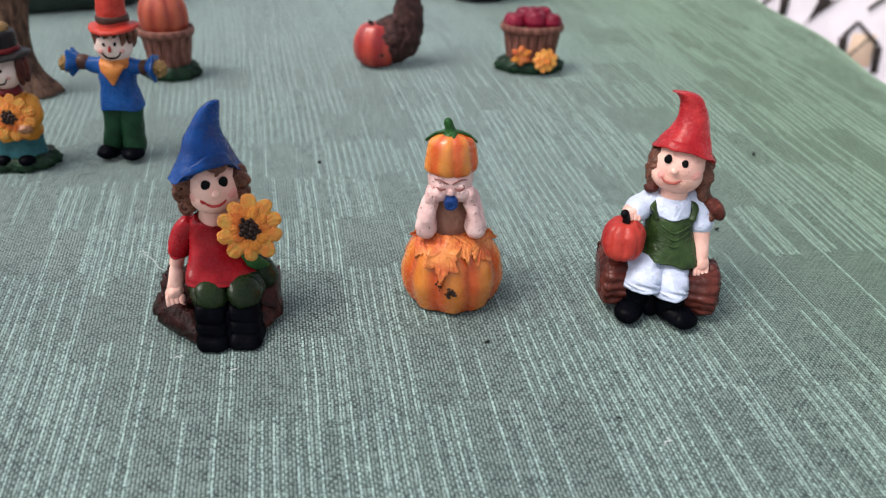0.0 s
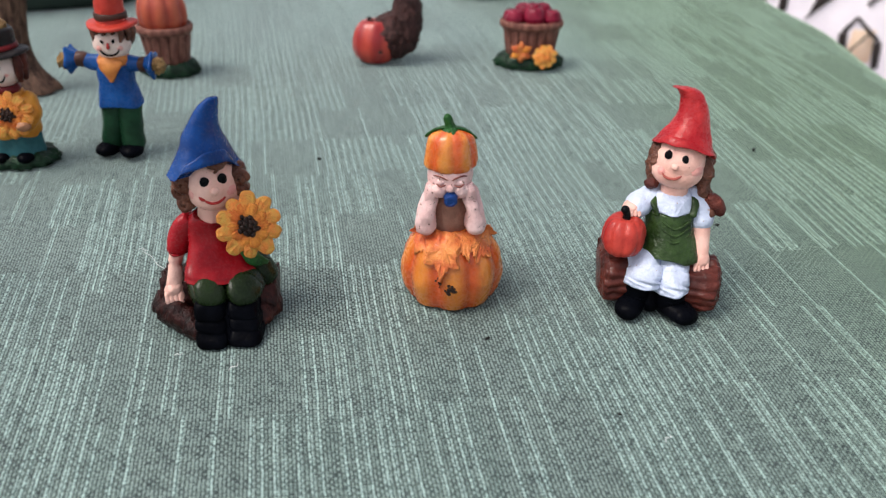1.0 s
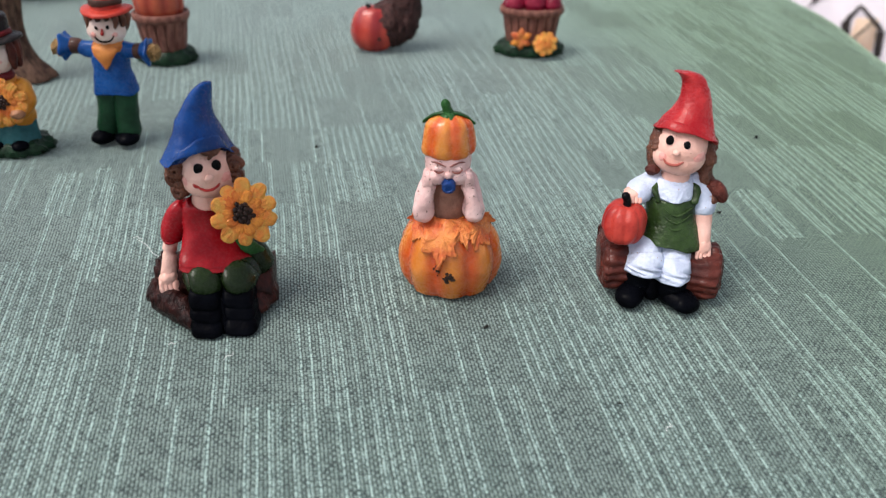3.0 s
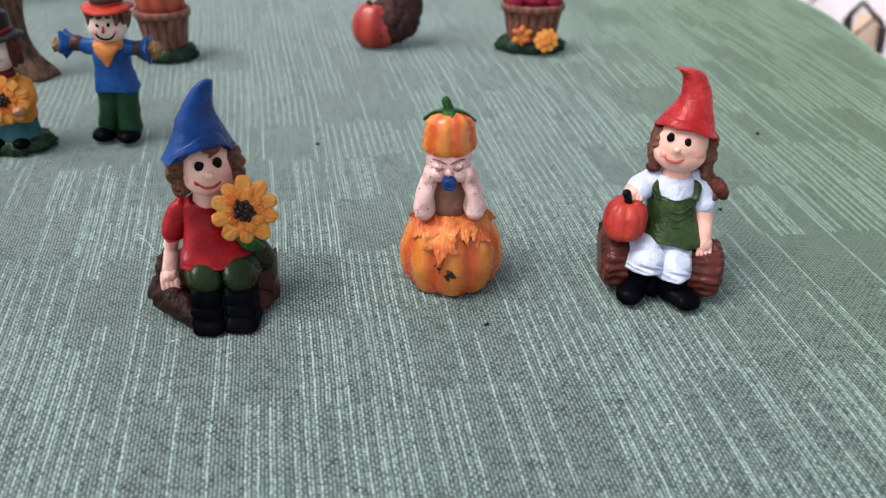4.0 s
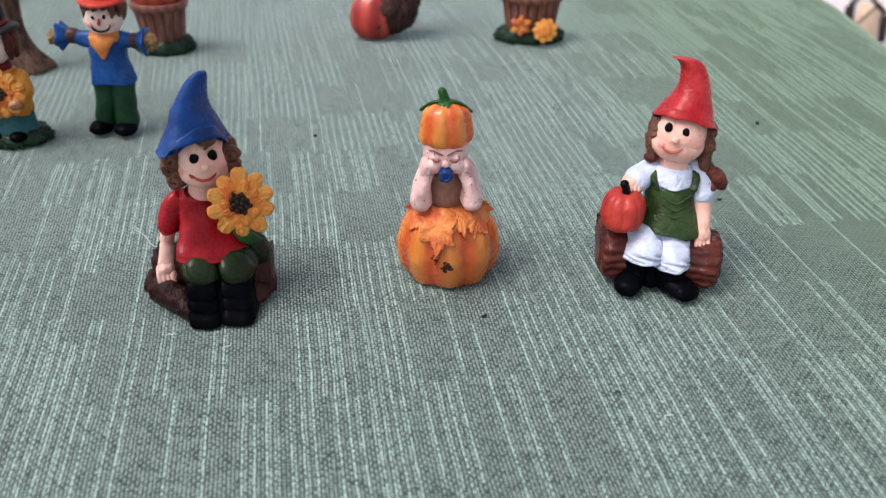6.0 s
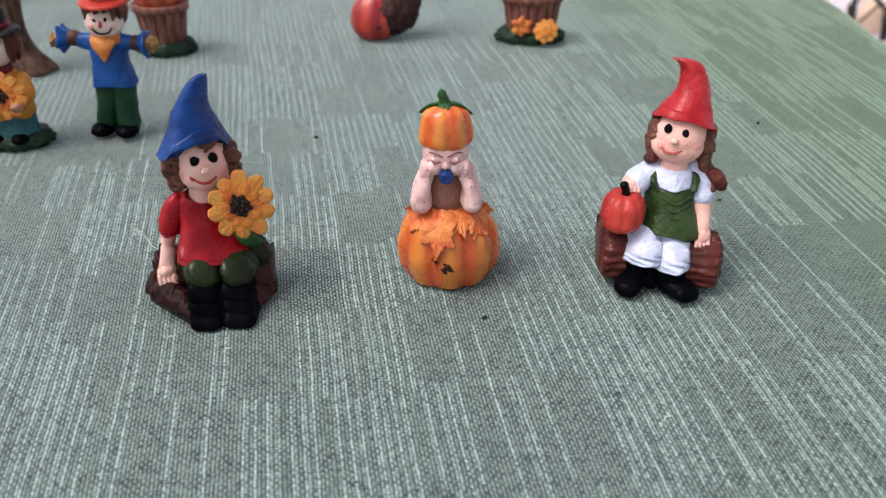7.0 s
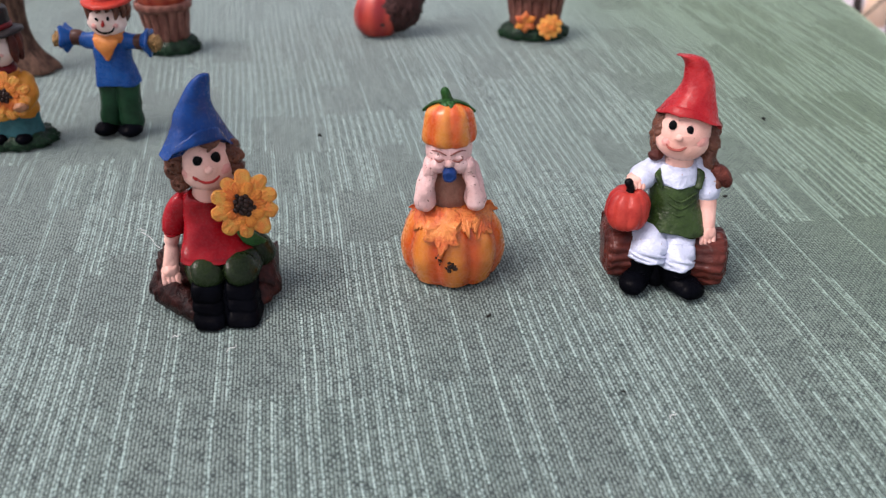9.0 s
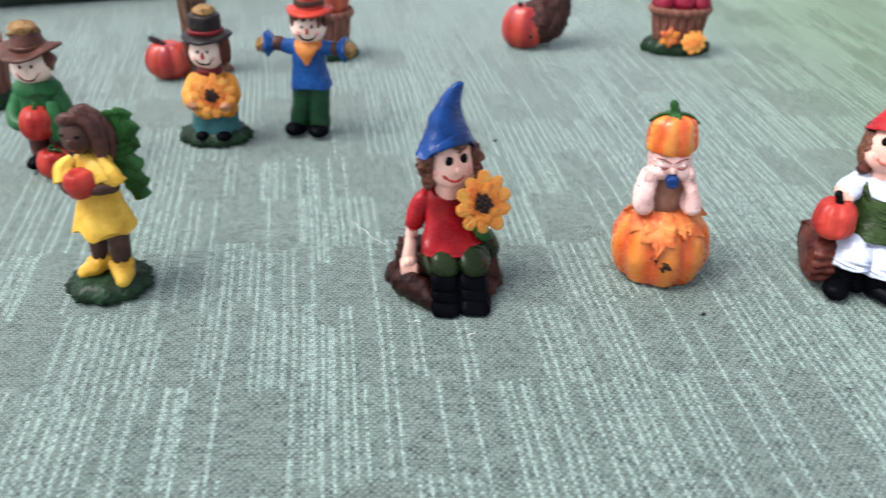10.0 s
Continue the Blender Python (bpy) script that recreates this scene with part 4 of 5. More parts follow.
def round_hat(c, x, y, z, brim_r, crown, m, band_m, band, curl=0.0):
    c.loft([(x, y, z + 0.4, brim_r * 0.7, brim_r * 0.7), (x, y, z - 0.5, brim_r * 0.96, brim_r * 0.96), (x, y, z, brim_r, brim_r), (x, y, z + 0.7, brim_r * 0.95, brim_r * 0.95), (x, y, z + 1.3, crown[0][0] * 1.1, crown[0][0] * 1.1)], m, 32, 3,
           lambda p, t: (1 + 0.03 * math.sin(3 * p), curl * math.cos(2 * p)))
    c.loft([(x + dx, y, z + h, r, r) for r, h, dx in crown], m, 28, 3)
    if band_m:
        c.loft([(x, y, z + band[0], band[2], band[2]), (x, y, z + band[0] + 0.3, band[2] + 0.4, band[2] + 0.4), (x, y, z + band[1] - 0.3, band[2] + 0.4, band[2] + 0.4), (x, y, z + band[1], band[2], band[2])], band_m, 28, 2)


def scarecrow():
    c = Clay(11)
    for x, y, s in ((-4.8, -2.6, -14), (4.4, -3.8, 8)):
        c.ball((x, y, 2.6), (4.4, 5.6, 2.7), BLACK, rot=(0, 0, s))
    for x, y, bx, by in ((-1.6, 0, -3.6, 0), (4.6, -0.4, 4.8, -1.2)):
        c.tube([(x + 0.6, 0, 21), (x, y, 14), (bx, by, 4.4)], [4.6, 4.4, 4.2], FOREST, 18, rough=0.08)
    c.loft([(2.0, 0, 19.6, 8.3, 6.4), (2.0, 0, 21.5, 8.1, 6.2), (1.9, 0, 27, 6.9, 5.6), (2.0, 0, 33, 6.4, 5.2), (2.4, 0, 36.5, 5.4, 4.4), (2.6, 0, 38.4, 3, 3)], COAT_BLUE, 28, 4, lambda p, t: (1 + 0.02 * math.sin(7 * p), 0.5 * math.sin(3 * p) * (1 - t) ** 3))
    for s, x0, x1, x2, x3, zz in ((-1, -2.5, -8.5, -10.8, -13.8, 36.4), (1, 7.2, 12.2, 13.8, 16.6, 34.8)):
        c.tube([(x0, 0, 34.8), ((x0 + x1) / 2, -0.3, 35.4 if s < 0 else 35), (x1, -0.5, zz)], [3.4, 2.9, 2.6], COAT_BLUE, 16)
        c.tube([(x1, -0.5, zz), (x2, -0.5, zz)], [2.9, 2.9], BANDBROWN, 16, 2)
        c.tube([(x2, -0.5, zz), (x3, -0.5, zz)], [2.8, 4.9], COAT_BLUE, 24, 4, fn=lambda a, t: 1 + 0.2 * math.cos(5 * a + 1) * t, flat=True)
        c.tube([(x3 - s * 0.6, -0.5, zz), (x3 + s * 1.0, -0.5, zz - 0.4), (x3 + s * 2.0, -0.5, zz - 0.6)], [2.6, 3.2, 2.6], STRAW, 22, 4, fn=lambda a, t: 1 + 0.1 * math.sin(9 * a), rough=0.3)
        for k in range(14):
            g = k * 2.4
            c.tube([(x3 - s * 0.5, -0.5, zz), (x3 + s * (2.2 + 0.9 * math.sin(k)), -0.5 + 2.8 * math.sin(g), zz - 0.8 + 2.6 * math.cos(g))], [0.9, 0.5], STRAW, 7, 2)
    c.ball((2.8, -0.2, 43), (6.8, 6.4, 6.7), FACE, seg=26)
    cheeks_and_smile(c, (2.8, -0.3, 43.2), (6.9, 6.6, 7.0), 8, LIP, EYE, 0.75)
    c.ball((3.2, 1.6, 44.6), (7.2, 6, 6), HAIR, rough=0.15)
    for k in range(15):
        g = radians(-172 + k * 25)
        z1 = 47.2 if -130 < -172 + k * 25 < -50 else 44.2
        x, y = 3.2 + 6.8 * math.cos(g), 6.3 * math.sin(g)
        c.tube([(x * 0.96 + 0.1, y * 0.95, 48.6), (x + 0.5, y * 1.04, (48.6 + z1) / 2), (x, y, z1)], [1.2, 1.2, 0.6], HAIR, 8, 3)
    # kerchief
    c.loft([(2.6, -0.3, 35.2, 5.8, 5.2), (2.6, -0.3, 37, 5.9, 5.2), (2.6, -0.2, 38.6, 4.8, 4.4)], KERCHIEF, 26, 3, lambda p, t: (1 + 0.04 * math.sin(9 * p), 0))
    c.tube([(2.6, -4.6, 37), (2.4, -5.8, 34), (2.2, -6.0, 30)], [(5.0, 0.9), (3.6, 0.9), (0.7, 0.6)], KERCHIEF, 14, 4, up=(0, -1, 0.1))
    round_hat(c, 3.7, 0, 49.2, 8.9, [(5.6, 0.6, 0), (5.2, 3, 0), (4.9, 7, 0.1), (4.6, 11, 0.4), (3.6, 13.4, 0.8), (0.8, 14.2, 1)], VERMILION, BANDBROWN, (2.4, 4.6, 5.3), 0.5)
    return c.rumple(0.4, 0.15).made("scarecrow_figurine")


stand(scarecrow(), -0.1125, 0.312, "scarecrow figurine with blue jumper, orange kerchief and red hat")


def mound(c, x, y, rx, ry, h, m, seed=0.0):
    c.loft([(x, y, 0, rx * 0.97, ry * 0.97), (x, y, h * 0.3, rx, ry), (x, y, h * 0.65, rx * 0.93, ry * 0.93), (x, y, h * 0.95, rx * 0.7, ry * 0.7), (x, y, h, rx * 0.2, ry * 0.2)], m, 48, 4,
           lambda p, t: (1 + 0.05 * math.sin(9 * p + seed) + 0.05 * math.sin(17 * p + 9 * t) + 0.04 * math.sin(23 * p - 14 * t), 0.55 * math.sin(13 * p + 20 * t) * min(1.0, 3 * t) * (1 - t)))


def sunflower_scarecrow():
    c = Clay(13)
    mound(c, -1.4, 0, 14.0, 10.2, 5.2, TURF)
    c.loft([(-0.6, -0.5, 3.2, 9.6, 7.8), (-0.6, -0.4, 7, 9.2, 7.2), (-0.4, 0, 13, 8.4, 6.6)], TEAL, 30, 4, lambda p, t: (1 + 0.05 * math.cos(6 * p), 0))
    for x in (-4.0, 4.2):
        c.ball((x, -7.2, 3.9), (3.0, 3.2, 2.0), BLACK, seg=14)
    c.loft([(-0.4, 0, 11.0, 8.8, 7.2), (-0.4, 0, 13, 9.0, 7.4), (-0.3, 0, 17, 8.6, 7.0), (-0.2, 0, 22, 7.8, 6.2), (-0.2, 0, 25.8, 6.4, 5.2), (-0.2, 0, 28.4, 4, 3.8)], JACKET, 30, 4, lambda p, t: (1 + 0.02 * math.sin(7 * p), 0.6 * math.sin(4 * p) * (1 - t) ** 3))
    for s in (-1, 1):
        c.tube([(s * 6.4, 0, 24), (s * 8.4, -3, 19.5), (s * 6.6, -6.2, 16.6)], [3.2, 3.4, 2.9], JACKET, 16)
        c.ball((s * 6.2 + 0.8, -8.4, 16.6), (2.6, 1.9, 1.7), TAN, rough=0.25)
    c.bloom((1.8, -6.6, 20.4), (0.1, -0.96, 0.2), 8.6, 11, PETAL, PETAL2, SEED, 2.7, 1.0)
    c.loft([(-0.2, -0.4, 27.2, 4.9, 4.6), (-0.2, -0.4, 28.6, 5.0, 4.7), (-0.2, -0.4, 29.6, 4.2, 4)], BAND, 24, 3)
    c.ball((-0.4, 0, 35.2), (6.6, 6.4, 6.6), FACE, seg=26)
    cheeks_and_smile(c, (-0.4, 0, 35.4), (6.6, 6.5, 6.7), 4, LIP, EYE, 0.7)
    c.ball((0.2, 2.0, 36), (7.2, 5.8, 6.6), AUBURN, rough=0.12)
    for k in range(9):
        g = radians(-20 + k * 27)
        x, y = 0.0 + 6.8 * math.cos(g), 0.5 + 6.2 * math.sin(g)
        c.tube([(x, y, 40), (x * 1.06, y, 36), (x * 1.0, y * 0.98, 31.4)], [1.4, 1.7, 0.9], AUBURN, 9, 3, rough=0.2)
    round_hat(c, 0.2, 0.3, 41.2, 9.4, [(6.4, 0.6, 0), (6.0, 3, 0), (6.1, 6.4, 0), (5.9, 8.2, 0), (4.2, 8.6, 0)], HATBLACK, BAND, (1.4, 3.2, 6.2), 0.4)
    c.ball((0.3, 0.3, 50.2), (4.4, 4.2, 2.4), STRAW, rough=0.3)
    return c.rumple(0.4, 0.15).made("scarecrow_figurine")


stand(sunflower_scarecrow(), -0.147, 0.303, "scarecrow figurine in black hat and orange coat holding sunflower")


def fairy():
    c = Clay(17)
    mound(c, -0.2, -0.6, 11.8, 10.8, 5.0, TURF, 1.0)
    for q, r in (([(-0.5, 1, 23), (-1.6, 0.2, 15), (-1.8, -0.2, 7.5)], [3.0, 2.7, 2.3]), ([(5.0, 0, 23), (5.2, -0.8, 15), (5.2, -1.8, 7)], [3.2, 2.9, 2.5])):
        c.tube(q, r, DARKSKIN, 14)
    c.tube([(-1.8, -0.4, 7.6), (-3.6, -2.4, 6.8), (-5.4, -3.8, 6.2)], [3.0, 2.7, 2.0], YELLOW, 14, rough=0.15)
    c.tube([(5.3, -1.6, 7.6), (5.9, -4.0, 6.4), (6.4, -5.8, 5.6)], [3.1, 3.0, 2.4], YELLOW, 14, rough=0.15)
    for x, y in ((-1.8, -0.3), (5.2, -1.8)):
        c.loft([(x, y, 7.4, 3.2, 3.2), (x, y, 9.4, 3.4, 3.4), (x, y, 9.8, 2.4, 2.4)], YELLOW, 20, 2, lambda p, t: (1 + 0.12 * math.cos(5 * p), 0.7 * math.cos(5 * p) * t))
    c.loft([(2.2, -0.8, 20.2, 8.6, 7.8), (2.2, -0.8, 21.6, 8.2, 7.4), (2.2, -0.6, 26, 6.8, 6.0), (2.4, -0.3, 31, 5.4, 4.8), (2.4, 0, 36, 5.2, 4.4), (2.4, 0, 40, 5.0, 4.2), (2.2, 0, 42.4, 2.8, 2.8)], YELLOW, 40, 4,
           lambda p, t: (1 + 0.07 * math.sin(7 * p + 0.6) * (1 - t) ** 2, 1.2 * math.sin(5 * p) * (1 - t) ** 4))
    for q in ([(-1.5, -2.5, 41), (-3.6, -4.2, 38.6), (-3.2, -5.4, 36)], [(5.2, -2.6, 41), (8.2, -4.4, 38.5), (9.6, -4.6, 35.2)], [(3.2, -3.4, 41.4), (5.4, -5.4, 38.6), (6.2, -5.8, 36.4)]):
        c.tube(q, [(1.6, 1.1), (2.7, 1.6), (3.3, 2.0)], YELLOW, 30, 5, up=(0, -1, 0.5), fn=lambda a, t: 1 + 0.2 * math.cos(5 * a) * t, flat=True)
    c.tube([(8.0, -3, 37), (9.2, -5, 34.6), (6.4, -7.6, 34.6)], [1.8, 1.7, 1.6], DARKSKIN, 12)
    c.ball((5.6, -8.4, 34.8), (2.0, 1.5, 1.4), DARKSKIN, seg=12)
    c.tube([(-2.4, -2, 38), (-4.0, -5, 35.6), (-1.5, -7.6, 34.6)], [1.8, 1.7, 1.6], DARKSKIN, 12)
    c.gourd((2.1, -8.0, 33.0), [(0.5, 0.3), (2.4, 0), (3.8, 2.2), (4.1, 4.6), (3.1, 6.8), (0.8, 6.3)], APPLE, 5, 0.06, 1.0, 40)
    c.ball((1.2, -1.9, 48.0), (4.5, 4.5, 5.5), DARKSKIN, rot=(0, 0, -10), seg=24)
    c.ball((0.9, -6.4, 47.4), (0.9, 1.0, 1.0), DARKSKIN, seg=10)
    for x, y, z in ((-0.8, -5.8, 48.8), (2.7, -5.9, 48.8)):
        c.ball((x, y, z), (0.85, 0.4, 0.5), EYE, seg=10)
    c.smile([(-0.4, -5.6, 45.4), (0.9, -6.0, 45.1), (2.4, -5.6, 45.5)], 0.3, AUBURN)
    c.ball((2.4, 0.8, 49.4), (4.8, 5.2, 5.4), DARKHAIR, rough=0.1, seg=22)
    for q in ([(2.6, -4.4, 53.2), (-0.4, -4.6, 52.9), (-2.8, -2.4, 51.4)], [(2.6, -4.2, 53.4), (5.6, -3.6, 50.8), (6.4, -2.6, 45.5), (6.0, -2.4, 41.5)], [(3.4, -1, 54), (6.4, -1, 50), (6.8, -1, 44.6), (6.4, -1, 41)], [(4, 2, 53), (6.8, 2.4, 48.5), (7.2, 2.4, 43), (6.4, 2, 39)], [(0, 4, 52), (1.6, 5.4, 47), (2.4, 5, 41)], [(2.8, -2.4, 54.2), (5.6, -2.4, 50.6), (5.9, -2.0, 46), (5.6, -1.8, 42.4)]):
        c.tube(q, [1.2] + [1.6] * (len(q) - 2) + [1.0], DARKHAIR, 12, 5, rough=0.2)
    # leaf wings
    for pts, wid in (([(5, 4, 41), (8.8, 5, 47.0), (11.0, 5, 52.0)], 2.9), ([(6, 4, 40), (10.0, 5, 44.6), (13.0, 5, 48.4)], 2.7), ([(6, 4, 39), (9.8, 5, 41.4), (13.0, 5, 43.6)], 2.4), ([(6, 4, 38), (9.6, 5, 32), (12.2, 5, 26.5)], 2.9), ([(7, 4, 36), (10.6, 4.6, 33.4), (13.4, 4.6, 30.8)], 2.3), ([(6, 4, 38.5), (9.8, 4.6, 37.6), (13.2, 4.6, 36.2)], 2.5), ([(5, 4, 41), (6.8, 5, 47), (7.4, 5, 51.5)], 2.2),
                     ([(-2, 5, 36), (-5, 7, 32), (-7, 7.5, 28)], 3.0)):
        c.tube(pts, [(wid * 0.5, 0.9), (wid * 0.95, 1.1), (wid * 0.85, 0.7)], LEAF, 18, 7, up=(0.1, -1, 0.2), fn=lambda a, t: 1 + 0.09 * math.sin(24 * t) - 0.06 * math.cos(8 * a))
        c.tube([Vector(p) + Vector((0, -1.0, 0)) for p in pts], [0.45, 0.4, 0.2], LEAF, 8, 3)
    return c.rumple(0.4, 0.15).made("fairy_figurine")


stand(fairy(), -0.1452, 0.196, "fairy figurine in yellow dress with green leaf wings")


def pumpkin_man():
    c = Clay(19)
    for x, y in ((-3.6, -3.6), (4.4, -3.2)):
        c.ball((x, y - 2, 2.6), (3.6, 5.2, 2.7), BLACK, rot=(0, 0, -12))
        c.tube([(x * 0.8 + 0.4, 0, 16), (x, -1, 10), (x, -1.6, 4.4)], [4.4, 4.2, 3.7], DARKHAIR, 16, rough=0.1)
    c.loft([(0, 0, 13.5, 9.2, 7.4), (0, 0, 16, 9.0, 7.2), (0, 0, 22, 8.2, 6.6), (0, 0, 27.5, 7.2, 5.6), (0, 0, 31, 4.6, 4.2)], SCARF, 30, 4, lambda p, t: (1 + 0.03 * math.sin(7 * p), 0.8 * math.sin(4 * p) * (1 - t) ** 3))
    for s in (-1, 1):
        c.tube([(s * 6, 0, 27.4), (s * 8.8, -2, 22.5), (s * 8.4, -6, 18.8), (s * 4.6, -8.2, 18)], [3.2, 3.3, 2.9, 2.5], SCARF, 16)
    c.loft([(0, -0.6, 28.4, 8.6, 6.4), (0, -0.6, 30.4, 8.2, 6.2), (0, -0.4, 32.4, 6.6, 5.4)], SCARF, 30, 4, lambda p, t: (1 + 0.06 * math.sin(8 * p), 0.7 * math.cos(5 * p) * (1 - t)))
    c.gourd((1.2, -8.2, 13.6), [(0.4, 0.4), (3.6, 0), (5.8, 2.4), (6.3, 5.6), (5.4, 9), (3, 11), (0.7, 10.6)], APPLE, 8, 0.07, 1.0, 64)
    c.tube([(1.2, -8.2, 24), (1.8, -8.6, 26)], [0.9, 0.8], LEAF, 8, 2)
    c.tube([(7.4, -6.8, 26), (8.0, -8.2, 20), (7.6, -8.8, 13)], [(2.2, 1.0), (2.6, 1.1), (1.8, 0.9)], SCARF, 12, up=(0, -1, 0.2))
    c.ball((-0.4, 0, 37.2), (7.0, 6.6, 6.8), FACE, seg=26)
    cheeks_and_smile(c, (-0.4, 0, 37.4), (7, 6.7, 7), 12, FACE, BROW, 0.75)
    c.ball((0.2, 1.8, 38.6), (7.6, 5.8, 5.6), HAIR, rough=0.12)
    round_hat(c, 0, 0.2, 43.2, 10.8, [(6.2, 0.6, 0), (5.8, 2.4, 0), (5.0, 5.6, -0.2), (4.4, 7.4, -0.4)], HATBROWN, HATBROWN, (0.9, 2.4, 5.9), 1.4)
    c.ball((-0.4, 0.2, 50.2), (5.4, 5.0, 3.2), STRAW, rough=0.35)
    # second pumpkin by the boots
    c.gourd((5.4, -11.0, 0), [(0.4, 0), (3.6, 0.2), (5.6, 2.6), (6.0, 5.2), (5.2, 8.4), (3, 10), (0.7, 9.8)], APPLE, 8, 0.07, 1.0, 64)
    c.tube([(5.4, -11, 9.4), (6.2, -11.2, 11.6)], [1.0, 0.9], LEAF, 8, 2)
    c.tube([(5.0, -11.4, 9.8), (8.0, -12, 10.8), (10, -12, 9.6)], [(0.8, 0.4), (1.7, 0.5), (0.5, 0.3)], LEAF, 8, 3)
    return c.rumple(0.4, 0.15).made("scarecrow_figurine")


stand(pumpkin_man(), -0.2015, 0.276, "scarecrow figurine in brown hat and green coat with red pumpkins")


# ---- cast resin garden pieces ----
def tree_stump(x, y):
    t = thing("tree_trunk_ornament", x, y, "brown resin tree trunk with a red pumpkin at its foot", "ornament", "resin garden pieces")
    c = Clay(23)
    c.loft([(7, 0, 0, 14.5, 11), (7, 0, 3, 13, 10), (6.6, 0, 9, 8.2, 7), (6.4, 0, 17, 5.8, 5.4), (6.6, 0, 28, 5.8, 5.6), (7.4, 0, 38, 7.0, 6.2), (8.6, 0, 48, 8, 7), (9, 0, 60, 8.4, 7.4), (9, 0, 61, 6, 5)], TRUNK, 48, 5,
           lambda p, t: (1 + 0.07 * math.sin(7 * p + 3 * t) + 0.04 * math.sin(13 * p - 5 * t), 0))
    part(c, "trunk", t)
    c = Clay(24)
    c.gourd((-5.0, -9.0, 0), [(0.5, 0.3), (6, 0), (10, 3.4), (11, 8), (9.6, 13), (6, 16), (1, 15)], REDGOURD, 9, 0.12, 0.85, 90)
    pk = part(c, "pumpkin", t, "glossy red ribbed pumpkin")
    c = Clay(25)
    c.tube([(-6.5, -9.0, 15), (-9, -9.2, 17), (-11.5, -9.4, 18)], [1.6, 1.3, 1.4], HATBLACK, 12)
    part(c, "stalk", pk, "black stalk")


tree_stump(-0.188, 0.382)


def slatted_basket(t, r0, r1, z0, z1, squash, slats, seed):
    """Tub of upright slats with a rim hoop."""
    c = Clay(seed)
    c.loft([(0, 0, z0, r0 * 0.95, r0 * 0.95 * squash), (0, 0, (z0 + z1) / 2, (r0 + r1) / 2 * 0.955, (r0 + r1) / 2 * 0.955 * squash), (0, 0, z1 - 0.6, r1 * 0.95, r1 * 0.95 * squash)], SLAT, 48, 3)
    b = part(c, "basket", t)
    for i in range(slats):
        g = 2 * math.pi * (i + 0.5) / slats
        c = Clay(seed + i)
        w = math.pi * r0 / slats * 0.86
        pts = [(r * math.cos(g), r * math.sin(g) * squash, z) for r, z in ((r0, z0 + 0.3), ((r0 + r1) / 2, (z0 + z1) / 2), (r1, z1 - 0.4))]
        c.tube(pts, [(w * 1.1, 0.4), (w * 1.18, 0.45), (w * 1.25, 0.4)], SLAT, 10, 3, up=(math.cos(g), math.sin(g) * 1.0, 0.05))
        part(c, "slat", b)
    c = Clay(seed + 90)
    ring = [(r1 * 1.04 * math.cos(a), r1 * 1.04 * math.sin(a) * squash, z1 - 1.6) for a in [2 * math.pi * k / 40 for k in range(41)]]
    c.tube(ring, [(0.9, 1.9)] * 41, SLAT, 10, 1, up=(0, 0, 1))
    part(c, "rim", b)


def pumpkin_basket(x, y):
    t = thing("pumpkin_basket_ornament", x, y, "rust orange pumpkin sitting in a brown slatted basket", "ornament", "resin garden pieces")
    c = Clay(31)
    mound(c, 0.6, 0, 13.4, 10.6, 7.0, TURF, 2.0)
    part(c, "base", t, "dark green mound")
    slatted_basket(t, 9.6, 12.0, 6.0, 23.4, 0.9, 16, 33)
    c = Clay(36)
    c.gourd((0, 0, 20), [(7, 0), (10.6, 3.4), (11.6, 9), (10.4, 15), (7, 19.4), (1, 19)], RUST, 9, 0.09, 0.92, 90)
    p = part(c, "pumpkin", t, "rust orange ribbed pumpkin")
    c = Clay(37)
    c.tube([(0, 0, 38), (0.8, 0, 41), (2.4, 0, 43)], [1.9, 1.4, 1.3], LEAF, 12)
    part(c, "stalk", p, "green stalk")
    return t


pb = pumpkin_basket(-0.124, 0.41)
copy_thing(pb, pose(-0.2590, 0.331, 0, 0, 0, 40))


def cornucopia(x, y):
    t = thing("cornucopia_ornament", x, y, "dark brown woven cornucopia horn with an orange pumpkin", "ornament", "resin garden pieces")
    c = Clay(41)
    c.tube([(2.6, -2.2, 12.6), (6.0, -1.6, 12.8), (9.4, -0.6, 16.5), (11.4, 0.4, 23), (11.6, 0.6, 31), (9.4, 0.4, 39), (5.6, 0.4, 43.5)], [11.4, 11.2, 9.8, 7.9, 6.4, 4.6, 2.4], WICKER, 72, 16, rough=0.12, fn=lambda a, t: 1 + 0.05 * math.sin(16 * a + 9 * math.sin(60 * t)) * math.sin(95 * t))
    part(c, "horn", t)
    c = Clay(43)
    c.gourd((-4.4, -4.2, 0.3), [(0.5, 0), (7, 0), (10.6, 3.6), (11.6, 9), (10.2, 15), (6.4, 20), (1, 20)], REDGOURD, 8, 0.06, 0.92, 90, tilt=(0, 0, 0))
    p = part(c, "pumpkin", t, "glossy orange red pumpkin")
    c = Clay(44)
    c.tube([(-6.0, -5, 19.4), (-7, -5.2, 21.6)], [1.5, 1.2], HATBLACK, 10, 2)
    part(c, "stalk", p, "dark stalk")
    c = Clay(45)
    c.ball((-1.0, -14.4, 7.4), (1.1, 0.7, 0.8), SEED, seg=10)
    part(c, "chip", p, "dark paint chip")


cornucopia(-0.022, 0.438)


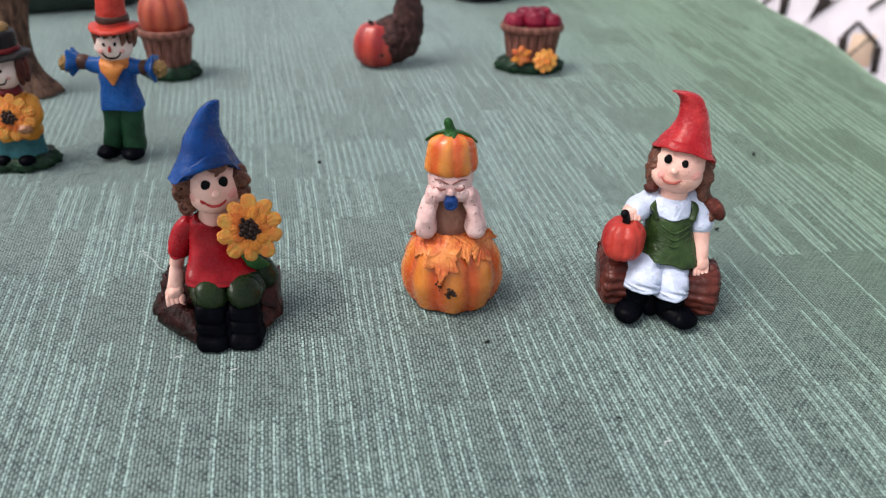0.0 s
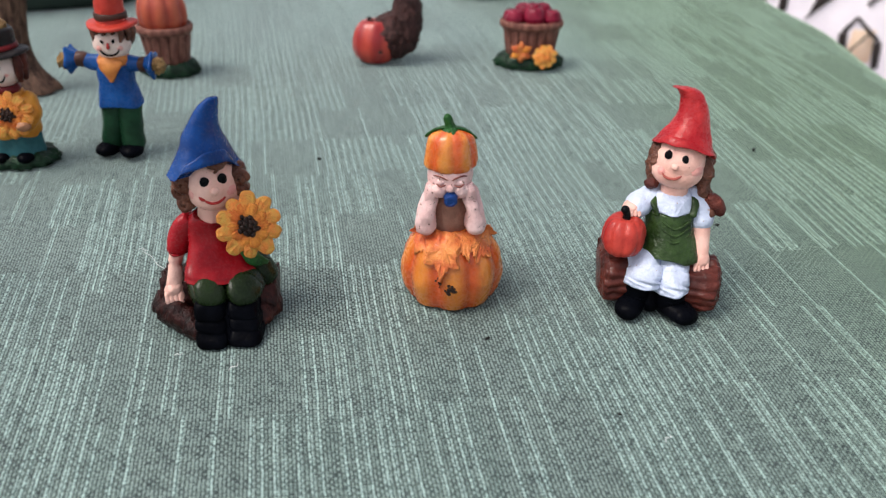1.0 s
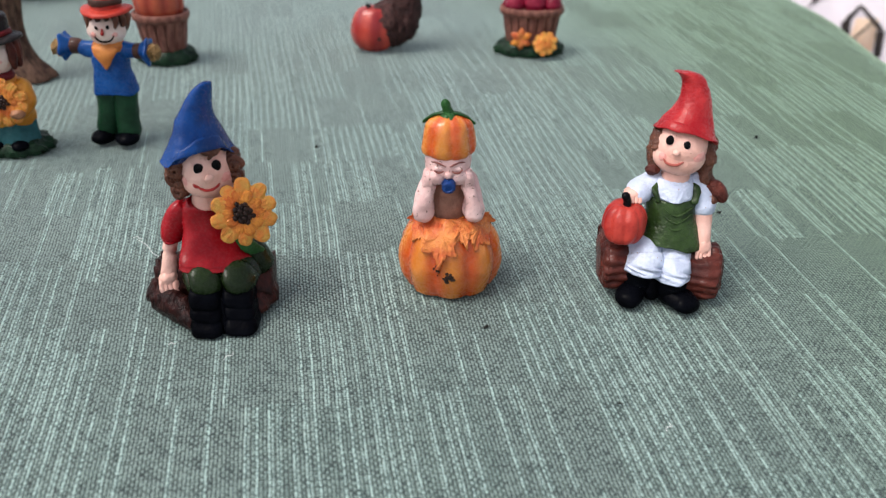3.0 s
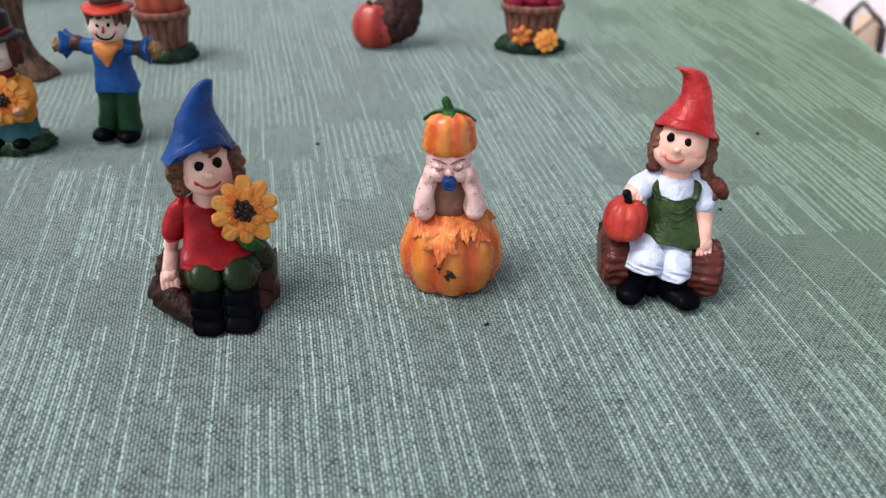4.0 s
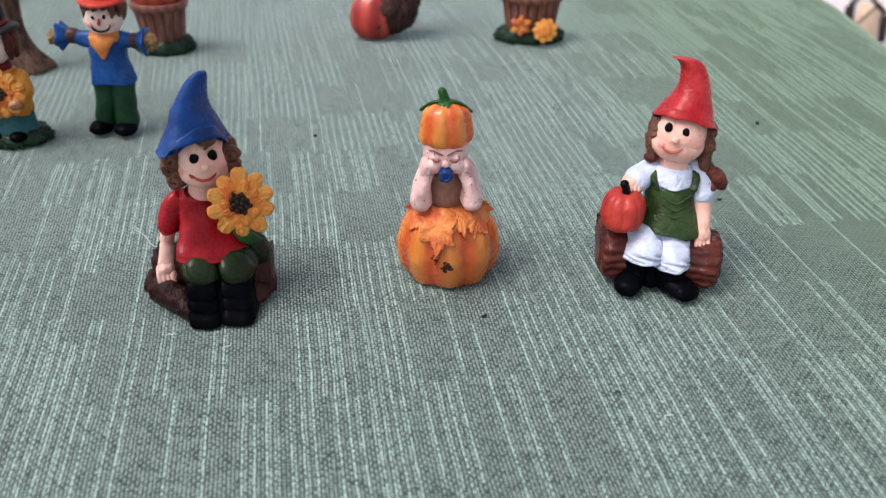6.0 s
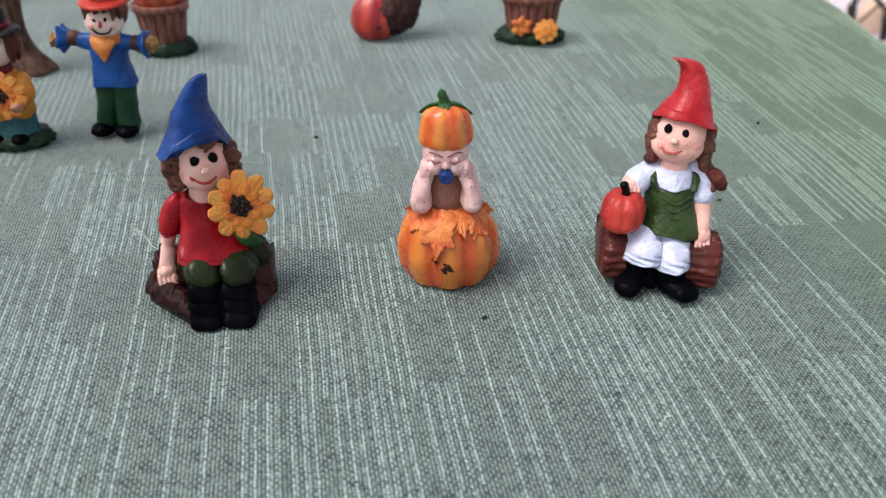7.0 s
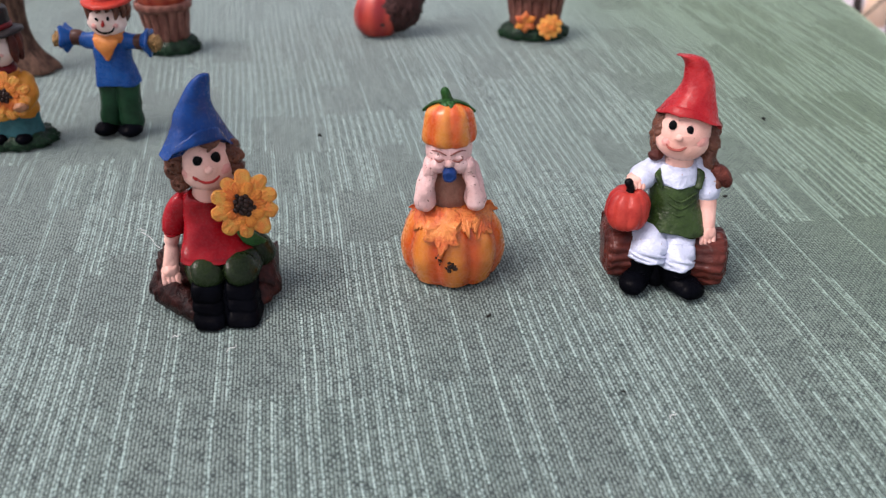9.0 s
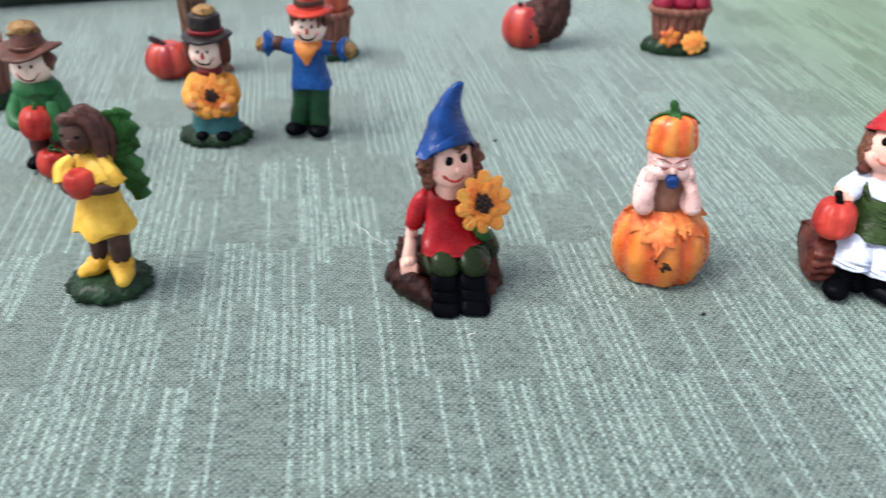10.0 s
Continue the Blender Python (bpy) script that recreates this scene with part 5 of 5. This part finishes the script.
def apple_basket(x, y):
    t = thing("apple_basket_ornament", x, y, "brown slatted basket heaped with crimson apples and autumn flowers", "ornament", "resin garden pieces")
    c = Clay(51)
    mound(c, -0.3, -0.6, 16.6, 11.4, 6.6, TURF, 3.0)
    part(c, "base", t, "dark green mound")
    slatted_basket(t, 11.8, 14.4, 5.6, 22.6, 0.72, 18, 53)
    for ax, ay, az, r in ((-8.6, -3, 24.8, 4.8), (0.8, -4, 26.0, 5.4), (9.6, -3, 25.2, 4.6), (-4, 3.4, 26.2, 5.2), (5.2, 3.4, 26.6, 5.0), (-10, 2.8, 24.4, 4.2), (11, 2.6, 24.4, 3.8), (0.4, 0.6, 27.6, 4.6)):
        c = Clay(55)
        c.gourd((ax, ay, az - r - 1.6), [(0.4, 0.5), (r * 0.62, 0.1), (r * 0.98, r * 0.8), (r, r * 1.2), (r * 0.62, r * 1.86), (0.5, r * 1.72)], CRIMSON, 5, 0.04, 1.0, 28)
        part(c, "apple", t, "crimson apple")
    c = Clay(61)
    for k in range(6):
        g = 0.5 + k * 1.05
        c.tube([(-5.4, -10.6, 9.2), (-5.4 + 3 * math.cos(g), -11.6, 9.2 + 3 * math.sin(g)), (-5.4 + 5.4 * math.cos(g), -11.0, 9.2 + 5.0 * math.sin(g))], [(1.2, 0.7), (1.9, 0.8), (0.5, 0.4)], OAKLEAF if k % 3 else PETAL2, 10, 3, up=(0, -1, 0.3))
    part(c, "leaf_spray", t, "orange maple leaves")
    c = Clay(62)
    c.bloom((6.2, -11.6, 7.0), (0, -0.85, 0.5), 6.2, 9, PETAL, PETAL2, PETAL2, 1.3, 1.5, 0.3)
    c.bloom((6.2, -12.6, 7.6), (0.1, -0.85, 0.5), 4.0, 7, PETAL, PETAL, PETAL2, 1.0, 1.5, 0.4)
    part(c, "flower", t, "yellow orange flower")


apple_basket(0.0515, 0.433)

# ---- dark pieces at the back of the table ----
TRAYGREEN = paint("tray_dark_green", (0.02, 0.032, 0.026), (0.03, 0.045, 0.036), 0.55, 0.25, 0.4, scale=0.4)
tr = thing("display_tray", -0.3165, 0.5535, "dark green oblong display tray with rounded corners", "tray", rz=20)


def oblong(p, t):
    return (abs(math.cos(p)) ** 7 + abs(math.sin(p)) ** 7) ** (-1 / 7), 0


c = Clay(71)
c.loft([(0, 0, 0.2, 121, 56), (0, 0, 4, 125, 60), (0, 0, 22, 127, 62), (0, 0, 40, 126, 61), (0, 0, 42, 122, 57)], TRAYGREEN, 96, 4, oblong)
part(c, "tray_body", tr)
c = Clay(72)
c.loft([(0, 0, 38, 126, 61), (0, 0, 39, 130, 65), (0, 0, 43, 130, 65), (0, 0, 44, 126, 61)], TRAYGREEN, 96, 3, oblong)
part(c, "tray_rim", tr)
pt = thing("black_pot", 0.029, 0.591, "small round black pot", "pot")
c = Clay(73)
c.loft([(0, 0, 0.2, 19, 19), (0, 0, 4, 23, 23), (0, 0, 20, 26, 26), (0, 0, 40, 25, 25), (0, 0, 41, 20, 20)], HATBLACK, 40, 4)
part(c, "pot_body", pt)
c = Clay(74)
ring = [(25 * math.cos(a_), 25 * math.sin(a_), 40) for a_ in [2 * math.pi * k / 40 for k in range(41)]]
c.tube(ring, [2.0] * 41, HATBLACK, 12, 1, up=(0, 0, 1))
part(c, "pot_rim", pt)

# ---- crumbs and lint on the cloth ----
CRUMB = paint("crumb_dark", (0.012, 0.012, 0.01), None, 0.7, 0.2)
LINT = paint("lint_white", (0.7, 0.72, 0.7), None, 0.8, 0.1)
for i, (x, y, s, rz) in enumerate(((-0.0375, 0.3085, 0.9, 10), (0.0231, 0.194, 0.8, 40), (0.1325, 0.325, 1.1, 80), (0.1008, 0.2603, 0.9, 0), (0.053, 0.165, 0.5, 0), (0.068, 0.1945, 0.35, 20))):
    c = Clay(80 + i)
    c.ball((0, 0, 0), (s, s * 0.55, s * 0.4), CRUMB, seg=10, rough=0.5)
    ob = c.made("crumb")
    ob.matrix_basis = pose(x, y, 0.0, 0, 0, rz)
    tagged(ob, "tiny dark crumb lying on the green cloth", "crumb", "crumbs on the cloth")
for i, (x, y, rz, l) in enumerate(((-0.0398, 0.1795, 50, 1.7), (-0.081, 0.237, 160, 1.6), (0.0625, 0.157, 50, 1.4), (-0.055, 0.184, 10, 1.0), (-0.0755, 0.230, -47, 8.0))):
    c = Clay(90 + i)
    c.tube([(-l, 0, 0.1), (-l * 0.3, 0.5, 0.3), (l * 0.4, -0.3, 0.35), (l, 0.9, 0.1)], [0.07, 0.09, 0.08, 0.05], LINT, 6, 4)
    ob = c.made("lint_thread")
    ob.matrix_basis = pose(x, y, 0.0, 0, 0, rz)
    tagged(ob, "short white lint thread lying on the green cloth", "lint", "lint on the cloth")
